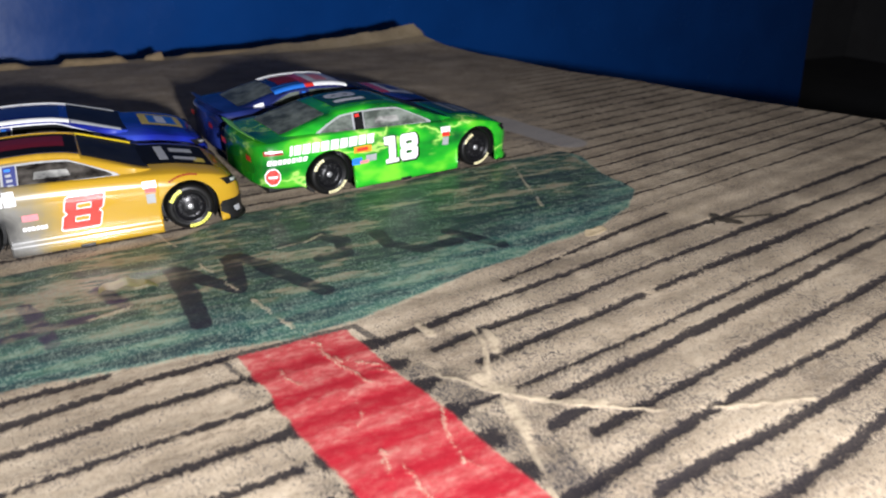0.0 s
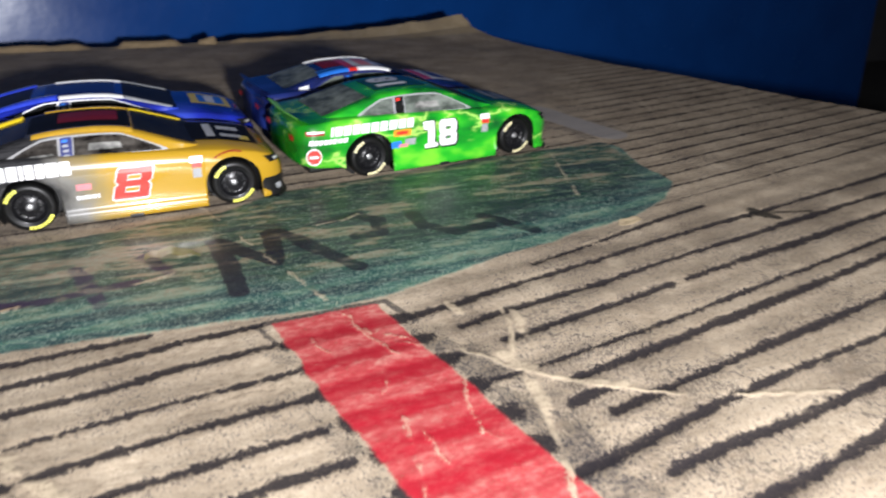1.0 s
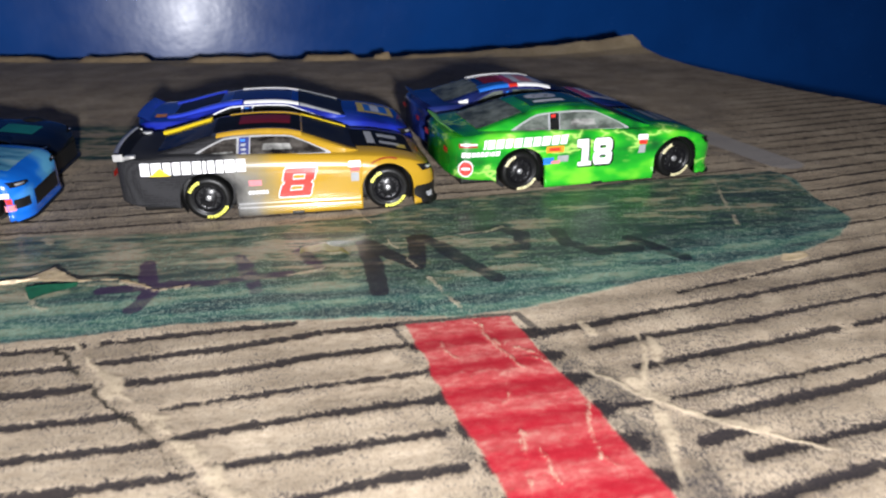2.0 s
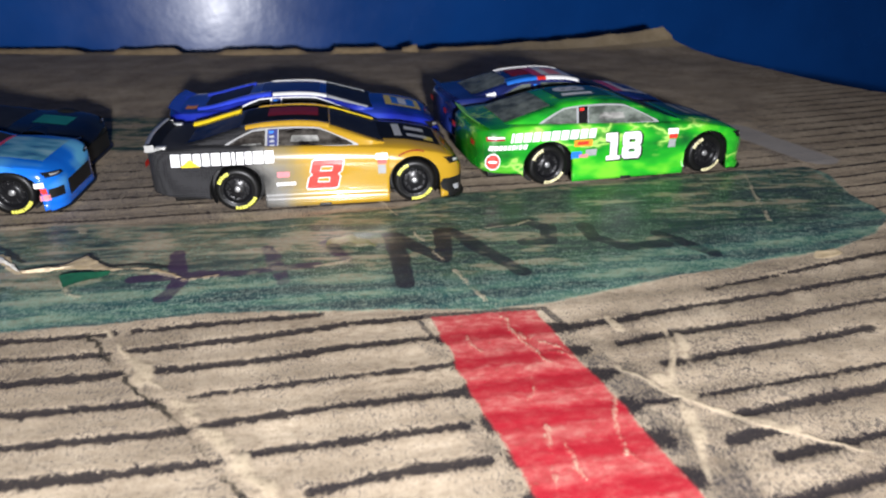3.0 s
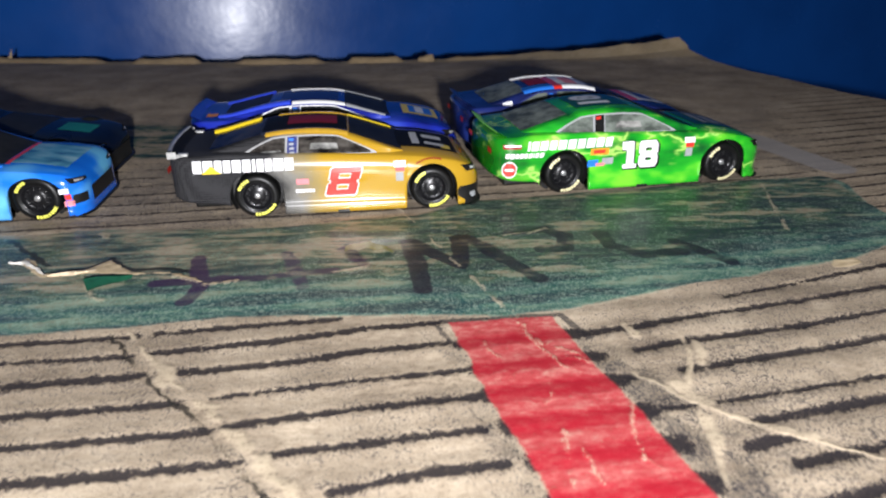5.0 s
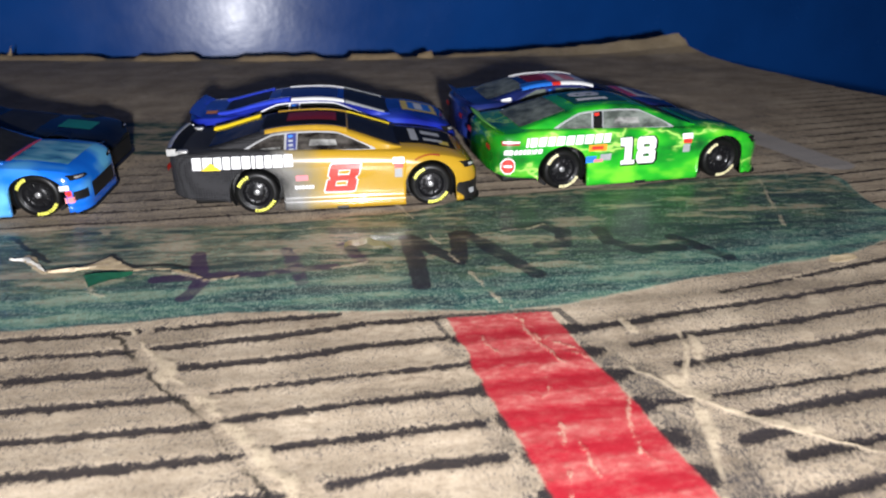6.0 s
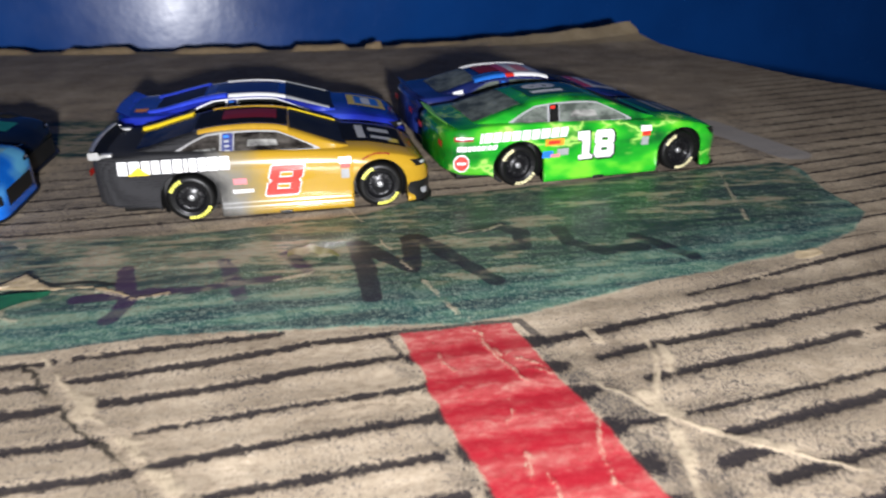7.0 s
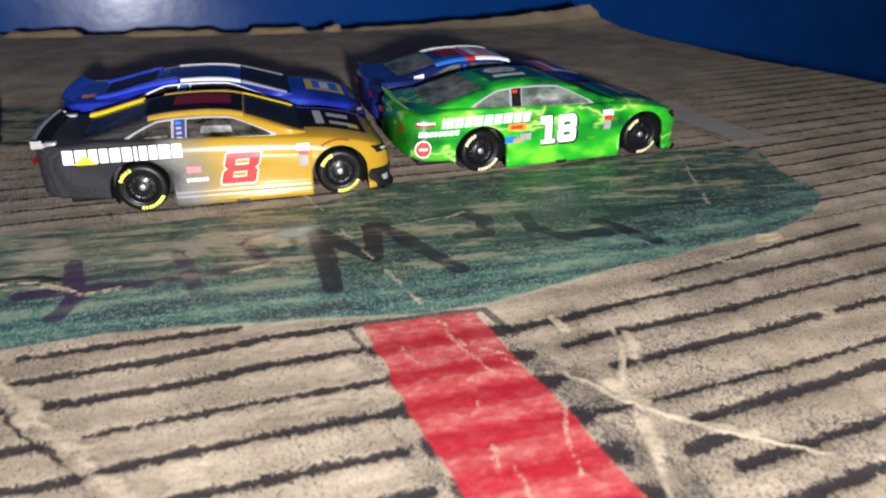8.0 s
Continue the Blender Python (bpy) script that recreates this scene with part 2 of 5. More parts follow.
def cabin_base(x):
    return lerp_table(x, ((-13, 11.0), (-7, 12.4), (6, 13.3), (24, 13.2), (34, 12.4), (36.5, 11.4)))


def cabin_point(x, t):
    """t from 0 at the belt to 1 at the middle of the roof."""
    zr, zb = smooth_table(x, ROOF), min(14.7, smooth_table(x, ROOF) - 0.3)
    wb = cabin_base(x)
    full = max(0.0, min(1.0, (zr - zb) / 7.2))
    wr = wb - 3.4 * full
    h = zr - zb
    y = lerp_table(t, ((0.0, wb), (0.5, wr + 0.35), (0.62, wr - 0.5), (0.72, wr - 1.8), (1.0, 0.0)))
    z = lerp_table(t, ((0.0, zb), (0.5, zb + h * 0.82), (0.62, zb + h * 0.92), (0.72, zb + h * 0.965), (1.0, zr)))
    return y, z


@functools.lru_cache(maxsize=None)
def cabin_top(x, y):
    pts = [cabin_point(x, t) for t in (0.5, 0.62, 0.72, 1.0)]
    return float(np.interp(-abs(y), [-p[0] for p in pts], [p[1] for p in pts]))


def body_bm():
    xs = set(np.round(np.linspace(-20.8, 56.4, 90), 3))
    for c in (0.0, BASE):
        for k in np.linspace(-1, 1, 25):
            xs.add(round(c + 6.55 * math.sin(k * math.pi / 2), 3))
    rows = []
    for x in sorted(xs):
        zs = smooth_table(x, SHOULDER)
        z0 = min(low_edge(x), zs - 0.4)
        left = [(side_out(x, z), z) for z in z0 + (zs - z0) * np.array((0, 0.06, 0.10, 0.13, 0.16, 0.19, 0.22, 0.26, 0.32, 0.45, 0.6, 0.72, 0.79, 0.84, 0.88, 0.92, 0.96, 1.0))]
        edge = side_out(x, zs)
        top = [(edge * f, top_height(x, 0.925 * half_width(x) * f) if f < 1 else zs) for f in (0.97, 0.92, 0.84, 0.7, 0.5, 0.25)]
        prof = left + top
        row = [(x * MM, -y * MM, z * MM) for y, z in prof] + [(x * MM, 0, smooth_table(x, TOPLINE) * MM)]
        row += [(x * MM, y * MM, z * MM) for y, z in reversed(prof)]
        rows.append(row)
    bm = grid_bm(rows)
    bm.faces.new([v for v in bm.verts[:len(rows[0])]][::-1])
    bm.verts.ensure_lookup_table()
    bm.faces.new(bm.verts[len(bm.verts) - len(rows[0]):])
    bmesh.ops.recalc_face_normals(bm, faces=bm.faces[:])
    # turned-in lips of wheel arches and sills
    edges = [e for e in bm.edges if e.is_boundary]
    made = bmesh.ops.extrude_edge_only(bm, edges=edges)
    for v in made["geom"]:
        if isinstance(v, bmesh.types.BMVert):
            v.co.y *= 0.94
            v.co.z += 0.00005
    return bm


def cabin_bm():
    rows = []
    for x in np.linspace(-13, 36.5, 74):
        half = [cabin_point(x, t) for t in (0, 0.12, 0.25, 0.38, 0.5, 0.56, 0.62, 0.67, 0.72, 0.8, 0.9)]
        mid = cabin_point(x, 1.0)
        rows.append([(x * MM, -y * MM, z * MM) for y, z in half] + [(x * MM, 0, mid[1] * MM)] + [(x * MM, y * MM, z * MM) for y, z in reversed(half)])
    bm = grid_bm(rows)
    bmesh.ops.recalc_face_normals(bm, faces=bm.faces[:])
    return bm


def nose_x(y, z, off=0.0):
    """Where the nose stands, ahead of y, at height z."""
    lo, hi = 40.0, 56.4
    for _ in range(24):
        mid = 0.5 * (lo + hi)
        if side_out(mid, min(z, smooth_table(mid, SHOULDER))) > abs(y) and z <= smooth_table(mid, TOPLINE):
            lo = mid
        else:
            hi = mid
    return lo + off


def nose(off):
    return lambda y, z: (nose_x(y, z, off) * MM, y * (1 + off * 0.01) * MM, z * MM)


def side_point(x, z, off, flip=False):
    y = side_out(x, z) + off
    return (x * MM, (y if flip else -y) * MM, z * MM)


def cabin_side(x, t, off, flip=False):
    y, z = cabin_point(x, t)
    return (x * MM, ((y + off) if flip else -(y + off)) * MM, (z + off * 0.4) * MM)


def patch(fn, u0, u1, v0, v1, nu=8, nv=5, shear=0.0):
    """A thin printed patch: fn(u, v) gives its points."""
    return grid_bm([[fn(u + shear * (v - v0), v) for v in np.linspace(v0, v1, nv)] for u in np.linspace(u0, u1, nu)])


def joined(list_of_bm):
    out = bmesh.new()
    for b in list_of_bm:
        me = bpy.data.meshes.new("tmp")
        b.to_mesh(me)
        b.free()
        out.from_mesh(me)
        bpy.data.meshes.remove(me)
    return out


def disc(fn, cx, cy, r, n=20):
    bm = bmesh.new()
    bm.faces.new([bm.verts.new(fn(cx + r * math.cos(2 * math.pi * k / n), cy + r * math.sin(2 * math.pi * k / n))) for k in range(n)])
    return bm


def text_bm(text, height, bold, shear, fn, cx, cy, mirror=False, stretch=1.0):
    """Figures in the built-in face, laid on a surface by fn(u, v)."""
    cu = bpy.data.curves.new("figures", "FONT")
    cu.body, cu.size, cu.offset, cu.shear = text, 1.0, bold, shear
    cu.align_x, cu.align_y = "CENTER", "CENTER"
    cu.resolution_u = 4
    cu.space_character = 1.02
    tmp = bpy.data.objects.new("figures", cu)
    scene.collection.objects.link(tmp)
    dg = bpy.context.evaluated_depsgraph_get()
    me = bpy.data.meshes.new_from_object(tmp.evaluated_get(dg))
    bm = bmesh.new()
    bm.from_mesh(me)
    bpy.data.objects.remove(tmp)
    bpy.data.curves.remove(cu)
    bpy.data.meshes.remove(me)
    s = height / 0.72
    bmesh.ops.subdivide_edges(bm, edges=[e for e in bm.edges if e.calc_length() > 0.12], cuts=2)
    for v in bm.verts:
        u, w = v.co.x * s * stretch * (-1 if mirror else 1), v.co.y * s
        v.co = Vector(fn(cx + u, cy + w))
    return bm


def shape_bm(inside, w, h, fn, cx, cy, shear=0.0, cells=44):
    """A flat printed figure: small cells of a w by h field for which inside(u, v) holds."""
    bm = bmesh.new()
    nx, ny = cells, int(cells * h / w)
    grid = {}
    at = lambda i, j: ((i / nx - 0.5) * w, (j / ny - 0.5) * h)

    def vert(i, j):
        if (i, j) not in grid:
            u, v = at(i, j)
            grid[i, j] = bm.verts.new(fn(cx + u + shear * v, cy + v))
        return grid[i, j]

    for i in range(nx):
        for j in range(ny):
            if inside(*at(i + 0.5, j + 0.5)):
                bm.faces.new((vert(i, j), vert(i + 1, j), vert(i + 1, j + 1), vert(i, j + 1)))
    return bm


def figure_eight(w, h, stroke, grow=0.0, chamfer=0.16):
    """The figure 8 with cut corners and two square eyes."""
    def inside(u, v):
        a, c = w / 2 + grow, h / 2 + grow
        if abs(u) > a or abs(v) > c:
            return False
        if abs(u) / a + abs(v) / c > 2 - chamfer * 1.2:
            return False
        if abs(v) < h * 0.09 and abs(u) > a - w * 0.09 + abs(v):
            return False
        eye = h * 0.5 - stroke * 1.55
        return not (abs(u) < min(w / 2 - stroke, w * 0.19) - grow and stroke * 0.5 + grow < abs(v) < stroke * 0.5 + eye - grow)
    return inside


def figure_one(w, h, grow=0.0):
    """The figure 1 with a flag and a foot."""
    def inside(u, v):
        if abs(v) > h / 2 + grow:
            return False
        stem = -0.20 * w - grow < u < 0.28 * w + grow
        flag = -0.5 * w - grow < u < 0 and h * 0.5 - h * 0.30 - grow < v + 0.15 * (u + 0.2 * w) < h * 0.5 + grow
        foot = -0.42 * w - grow < u < 0.5 * w + grow and v < -h / 2 + h * 0.15 + grow
        return stem or flag or foot
    return inside


def lettering(fn, x0, x1, z0, z1, widths, gap=0.16, shear=0.0):
    """A run of plain bars in place of a trade name; widths are their shares of the run."""
    k = (x1 - x0) / sum(widths)
    out, x = [], x0
    for w in widths:
        out.append(patch(lambda u, v: fn(u + shear * (v - z0), v), x + gap * 0.5 * k, x + (w - gap * 0.5) * k, z0, z1, 3, 4))
        x += w * k
    return joined(out)


def wheel(parent, x, flip, letters):
    s = 1 if flip else -1
    y_out, y_in = (HALF - 0.25) * s, (HALF - 5.2) * s
    tyre_prof = [(3.55, y_out - 0.5 * s), (3.75, y_out - 0.08 * s), (4.3, y_out), (4.95, y_out - 0.12 * s), (5.3, y_out - 0.5 * s), (5.5, y_out - 1.1 * s),
                 (5.5, y_in + 0.9 * s), (5.2, y_in + 0.2 * s), (4.4, y_in), (3.2, y_in)]
    bm = lathe_bm([(r * MM, y * MM) for r, y in tyre_prof], 48)
    bmesh.ops.translate(bm, verts=bm.verts[:], vec=(x * MM, 0, WHEEL_R * MM))
    tyre = part("wheel", bm, RUBBER, parent, "black slick toy tyre with printed lettering")
    rim_prof = [(3.75, y_out - 0.15 * s), (3.5, y_out - 0.12 * s), (3.25, y_out - 0.45 * s), (3.1, y_out - 1.2 * s), (2.5, y_out - 1.45 * s), (1.7, y_out - 1.1 * s),
                (1.3, y_out - 0.95 * s), (0.0, y_out - 0.95 * s)]
    bm = lathe_bm([(r * MM, y * MM) for r, y in rim_prof], 40)
    for k in range(10):
        a = 2 * math.pi * k / 10
        b2 = box_bm(1.2 * MM, 2.9 * MM, (y_out - 1.30 * s - 0.12) * MM, (y_out - 1.30 * s + 0.25) * MM, -0.22 * MM, 0.22 * MM)
        bmesh.ops.rotate(b2, verts=b2.verts[:], cent=(0, 0, 0), matrix=Matrix.Rotation(a, 3, "Y"))
        bm = joined([bm, b2])
    bmesh.ops.translate(bm, verts=bm.verts[:], vec=(x * MM, 0, WHEEL_R * MM))
    part("rim", bm, RIM, tyre)
    bm = lathe_bm([(0.75 * MM, (y_out - 1.0 * s) * MM), (0.72 * MM, (y_out - 0.6 * s) * MM), (0.45 * MM, (y_out - 0.48 * s) * MM), (0, (y_out - 0.46 * s) * MM)], 18)
    bmesh.ops.translate(bm, verts=bm.verts[:], vec=(x * MM, 0, WHEEL_R * MM))
    part("hub_nut", bm, HUB, tyre, "bright axle end")
    # two arcs of small printed blocks on the side wall
    blocks = []
    r = random.Random(int(x) + 3)
    for start, count in ((math.radians(112), 5), (math.radians(-100), 8)):
        for i in range(count):
            a0 = start + i * math.radians(9.4)
            a1 = a0 + math.radians(r.uniform(6.0, 7.8))
            r0, r1 = 4.15, 4.95
            rows = []
            for a in np.linspace(a0, a1, 3):
                rows.append([((x + rr * math.cos(a)) * MM, (y_out + s * (0.06 if rr < 4.6 else -0.03)) * MM, (WHEEL_R + rr * math.sin(a)) * MM) for rr in (r0, 0.5 * (r0 + r1), r1)])
            blocks.append(grid_bm(rows))
    part("tyre_lettering", joined(blocks), letters, tyre, smooth=False)
    return tyre


def windows(parent, side_glass, frame_mat, pillar_mat, seat_mat, screen=GLASS_DARK, prints=True):
    """Glazing, laid just proud of the cabin shell."""
    top = lambda x, y, off=0.10: (x * MM, y * MM, (cabin_top(x, y) + off) * MM)

    def screen_patch(x0, x1, inset, off):
        rows = []
        for x in np.linspace(x0, x1, 14):
            w = cabin_point(x, 0.62)[0] - inset
            rows.append([top(x, w * f, off) for f in np.linspace(-1, 1, 13)])
        return grid_bm(rows)

    part("windscreen", screen_patch(23.4, 36.3, 0.6, 0.10), screen, parent, "dark glossy windscreen")
    part("rear_window", screen_patch(-11.0, 1.6, 1.0, 0.10), side_glass, parent, "glossy sloping rear window")
    for flip in (False, True):
        def strip(x0, x1, t0, t1, off, slant0=0.0, slant1=0.0):
            """A pane whose long ends are arched: steep at the belt, sweeping in towards the roof."""
            ease = lambda slant, t: slant * (t1 - t0) * (((t - t0) / (t1 - t0)) ** 2.1 if abs(slant) > 5 else (t - t0) / (t1 - t0))
            rows = []
            for f in np.linspace(0, 1, 14):
                rows.append([cabin_side(x0 + ease(slant0, t) + f * ((x1 + ease(slant1, t)) - (x0 + ease(slant0, t))), t, off, flip) for t in np.linspace(t0, t1, 9)])
            return grid_bm(rows)
        part("window_frame", strip(-3.4, 30.0, 0.02, 0.49, 0.05, 17.0, -20.0), frame_mat, parent)
        part("side_window", strip(10.6, 28.6, 0.06, 0.45, 0.12, 1.0, -20.0), side_glass, parent, "glossy side window")
        part("quarter_window", strip(-1.8, 7.4, 0.06, 0.45, 0.12, 17.0, 1.0), side_glass, parent)
        part("seat_shape", strip(13.5, 20.5, 0.16, 0.30, 0.15, 3.0, -3.0), seat_mat, parent, "pale moulded seat seen through the window")
        part("quarter_brace", strip(1.6, 6.6, 0.13, 0.17, 0.15, 9.0, 1.0), seat_mat, parent)
        part("pillar_panel", strip(7.9, 10.3, 0.03, 0.46, 0.16, 1.0, 1.0), pillar_mat, parent)
        for k in range(4 if prints else 0):
            part("pillar_print", strip(8.6, 9.7, 0.07 + 0.10 * k, 0.12 + 0.10 * k, 0.22, 1.0, 1.0), GREY_PRINT if k < 3 else BLUE_PRINT, parent)
        if not prints:
            part("pillar_print", strip(8.5, 9.7, 0.37, 0.43, 0.22, 1.0, 1.0), RED_PRINT, parent)


def toy_car(name, label, group, livery, roof_mat, side_glass, frame_mat, pillar_mat, letters, nose_dark=True, spoiler_mat=PLASTIC, fender_mat=None, prints=True, trim_mat=None, seat_mat=None):
    seat_mat = seat_mat or SEAT_GREY
    car = new(name)
    tagged(car, label, "toy car", group)
    part("body", body_bm(), livery, car)
    part("roof", cabin_bm(), roof_mat, car)
    windows(car, side_glass, frame_mat, pillar_mat, seat_mat, prints=prints)
    # floor pan and inner wheel wells, black
    part("chassis", box_bm(-16 * MM, 48 * MM, -9.6 * MM, 9.6 * MM, 1.6 * MM, 9.5 * MM, 0.8 * MM), PLASTIC, car)
    for c in (0.0, BASE):
        bm = lathe_bm([(6.4 * MM, -14.0 * MM), (6.4 * MM, -9.4 * MM), (0, -9.4 * MM)], 32)
        b2 = lathe_bm([(6.4 * MM, 14.0 * MM), (6.4 * MM, 9.4 * MM), (0, 9.4 * MM)], 32)
        for b in (bm, b2):
            bmesh.ops.translate(b, verts=b.verts[:], vec=(c * MM, 0, WHEEL_R * MM))
            bmesh.ops.delete(b, geom=[f for f in b.faces if f.calc_center_median().z < 0.0015], context="FACES")
        part("wheel_well", joined([bm, b2]), PLASTIC, car)
        for flip in (False, True):
            wheel(car, c, flip, letters)
    # front bumper, lamps
    low = PLASTIC if nose_dark else livery
    bump_top = 5.6 if nose_dark else 2.2
    bm = grid_bm([[nose(0.12)(y, z) for z in np.linspace(0.7, bump_top, 5)] for y in 14.2 * np.sin(np.linspace(-1, 1, 33) * math.pi / 2)])
    part("front_bumper", bm, low, car, "black lower front bumper" if nose_dark else "")
    rows = []
    for y in 13.6 * np.sin(np.linspace(-1, 1, 25) * math.pi / 2):
        xf = nose_x(y, 2.0)
        rows.append([((xf - 3) * MM, y * MM, 0.35 * MM), ((xf + 0.9) * MM, y * 1.01 * MM, 0.35 * MM), ((xf + 0.9) * MM, y * 1.01 * MM, 0.75 * MM), (xf * MM, y * MM, 0.85 * MM)])
    part("front_splitter", grid_bm(rows), PLASTIC, car)
    for s in (-1, 1):
        lamp = grid_bm([[nose(0.10)(s * y, 9.2 + 0.06 * (y - 9.5) + k * (0.8 + 0.16 * (y - 8.0))) for k in (0, 0.33, 0.67, 1)] for y in np.linspace(8.0, 13.9, 14)])
        part("headlight", lamp, BLACK_PRINT, car, "printed dark headlight")
        lens = grid_bm([[nose(0.17)(s * y, 9.6 + 0.06 * (y - 9.5) + k * (0.35 + 0.09 * (y - 9.5))) for k in (0, 1)] for y in np.linspace(9.6, 12.9, 8)])
        part("headlight_lens", lens, CHROME, car)
        part("tail_light", patch(lambda y, z: (-20.95 * MM, s * y * MM, z * MM), 8, 11.5, 11.2, 12.6, 4, 3), RED_PRINT, car)
    for s in (-1, 1):
        part("exhaust", box_bm(19.5 * MM, 22.5 * MM, (s * 14.7 - 0.5) * MM, (s * 14.7 + 0.5) * MM, 0.35 * MM, 1.25 * MM, 0.15 * MM), PLASTIC, car, "small black exhaust stub at the sill")
    if fender_mat:
        arc = [grid_bm([[side_point(BASE + r * math.cos(a), WHEEL_R + r * math.sin(a), 0.07) for r in (7.6, 8.0)] for a in (math.radians(u), math.radians(u + 4.0))]) for u in range(72, 122, 5)]
        part("fender_print", joined(arc), fender_mat, car, smooth=False)
    # spoiler: a thin upright blade on the tail
    rows = []
    for y in np.linspace(-12.6, 12.6, 15):
        d = 0.9 * (abs(y) / 12.6) ** 2
        rows.append([((-18.0 + d) * MM, y * MM, 15.5 * MM), ((-20.7 + d) * MM, y * MM, 17.1 * MM), ((-20.5 + d) * MM, y * MM, 17.25 * MM), ((-17.3 + d) * MM, y * MM, 15.6 * MM)])
    part("spoiler", grid_bm(rows), spoiler_mat, car, "thin rear spoiler blade")
    if trim_mat:
        edge = [[((-20.75 + 0.9 * (abs(y) / 12.6) ** 2 + a) * MM, y * MM, (17.2 + b) * MM) for a, b in ((-0.1, -0.25), (-0.1, 0.12), (0.7, 0.10), (0.75, -0.35))] for y in np.linspace(-12.6, 12.6, 15)]
        part("spoiler_trim", grid_bm(edge), trim_mat, car, "bright edge of the spoiler")
        for s in (-1, 1):
            part("spoiler_end", box_bm(-20.4 * MM, -18.2 * MM, (s * 12.4 - 0.18) * MM, (s * 12.4 + 0.18) * MM, 15.2 * MM, 16.9 * MM, 0.1 * MM), trim_mat, car, "bright end plate of the spoiler")
            part("deck_trim", box_bm(-18.6 * MM, -15.6 * MM, (s * 11.4 - 0.9) * MM, (s * 11.4 + 0.9) * MM, 15.2 * MM, 16.3 * MM, 0.35 * MM), trim_mat, car, "silver corner of the rear deck")
    return car


def hood_patch(x0, x1, y0, y1, off=0.08, nu=10, nv=10):
    return patch(lambda x, y: (x * MM, y * MM, (top_height(x, y) + off) * MM), x0, x1, y0, y1, nu, nv)


def roof_patch(x0, x1, y0, y1, off=0.10, nu=12, nv=12):
    return patch(lambda x, y: (x * MM, y * MM, (cabin_top(x, y) + off) * MM), x0, x1, y0, y1, nu, nv)


def rail_bm(x0, x1, s, wide=1.0, tall=1.0):
    """A low rounded rail on the edge of roof or screen."""
    rows = []
    for x in np.linspace(x0, x1, 22):
        w = cabin_point(x, 0.62)[0]
        rows.append([(x * MM, s * (w + dy) * MM, (cabin_top(x, w + dy if dy < 0.3 else w + 0.3) + dz) * MM) for dy, dz in ((0.55, -0.15), (0.35, 0.30 * tall), (-0.35 * wide, 0.42 * tall), (-1.25 * wide, 0.32 * tall), (-1.5 * wide, 0.02))])
    return grid_bm(rows)


side = lambda off: (lambda x, z: side_point(x, z, off))
hood = lambda off: (lambda x, y: (x * MM, y * MM, (top_height(x, y) + off) * MM))
rooftop = lambda off: (lambda x, y: (x * MM, y * MM, (cabin_top(x, y) + off) * MM))
CARS = "toy stock cars on the cardboard track"


def place(car, x, y, deg, size=1.0, long=1.0):
    """Puts the near rear wheel's hub over (x, y), in millimetres; long stretches the wheelbase, leaving wheels round."""
    a = math.radians(deg)
    cx, cy = x - size * HALF * math.sin(a), y + size * HALF * math.cos(a)
    car.matrix_basis = pose(cx * MM, cy * MM, 0.0001, 0, 0, deg)
    for ob in car.children_recursive:
        turning = ob.name.split(".")[0] in ("wheel", "rim", "hub_nut", "tyre_lettering")
        for v in ob.data.vertices:
            if turning:
                v.co.x += (long - 1) * (BASE * MM if v.co.x > 20 * MM else 0.0)
            else:
                v.co.x *= long
        ob.data.transform(Matrix.Scale(size, 4))


def reshape(car, tail, nose_len):
    """Shortens the overhang behind the rear wheels or ahead of the front wheels."""
    for ob in car.children_recursive:
        for v in ob.data.vertices:
            if v.co.x < -7 * MM:
                v.co.x = -7 * MM + (v.co.x + 7 * MM) * tail
            elif v.co.x > 50 * MM:
                v.co.x = 50 * MM + (v.co.x - 50 * MM) * nose_len


def lower(car, x0, k):
    """Gives the car a lower bonnet ahead of x0."""
    for ob in car.children_recursive:
        if "wheel" in ob.name or "rim" in ob.name or "tyre" in ob.name or "hub" in ob.name:
            continue
        for v in ob.data.vertices:
            if v.co.x > x0 * MM and v.co.z > 6 * MM:
                f = min(1.0, (v.co.x / MM - x0) / 14.0)
                v.co.z = 6 * MM + (v.co.z - 6 * MM) * (1 - (1 - k) * f)


def squash_roof(car, k):
    """Gives the car a flatter roof."""
    for ob in car.children_recursive:
        for v in ob.data.vertices:
            if v.co.z > 15.2 * MM and v.co.x > -15 * MM:
                v.co.z = 15.2 * MM + (v.co.z - 15.2 * MM) * k


def sponsor_column(car, x, z):
    part("sticker", patch(side(0.07), x, x + 2.9, z + 2.4, z + 3.9, 4, 4), WHITE, car)
    part("sticker", patch(side(0.09), x + 0.3, x + 2.6, z + 1.3, z + 2.5, 4, 4), RED_PRINT, car)
    part("sticker", patch(side(0.07), x + 0.4, x + 2.3, z - 1.2, z + 1.1, 4, 4), GREY_PRINT, car)


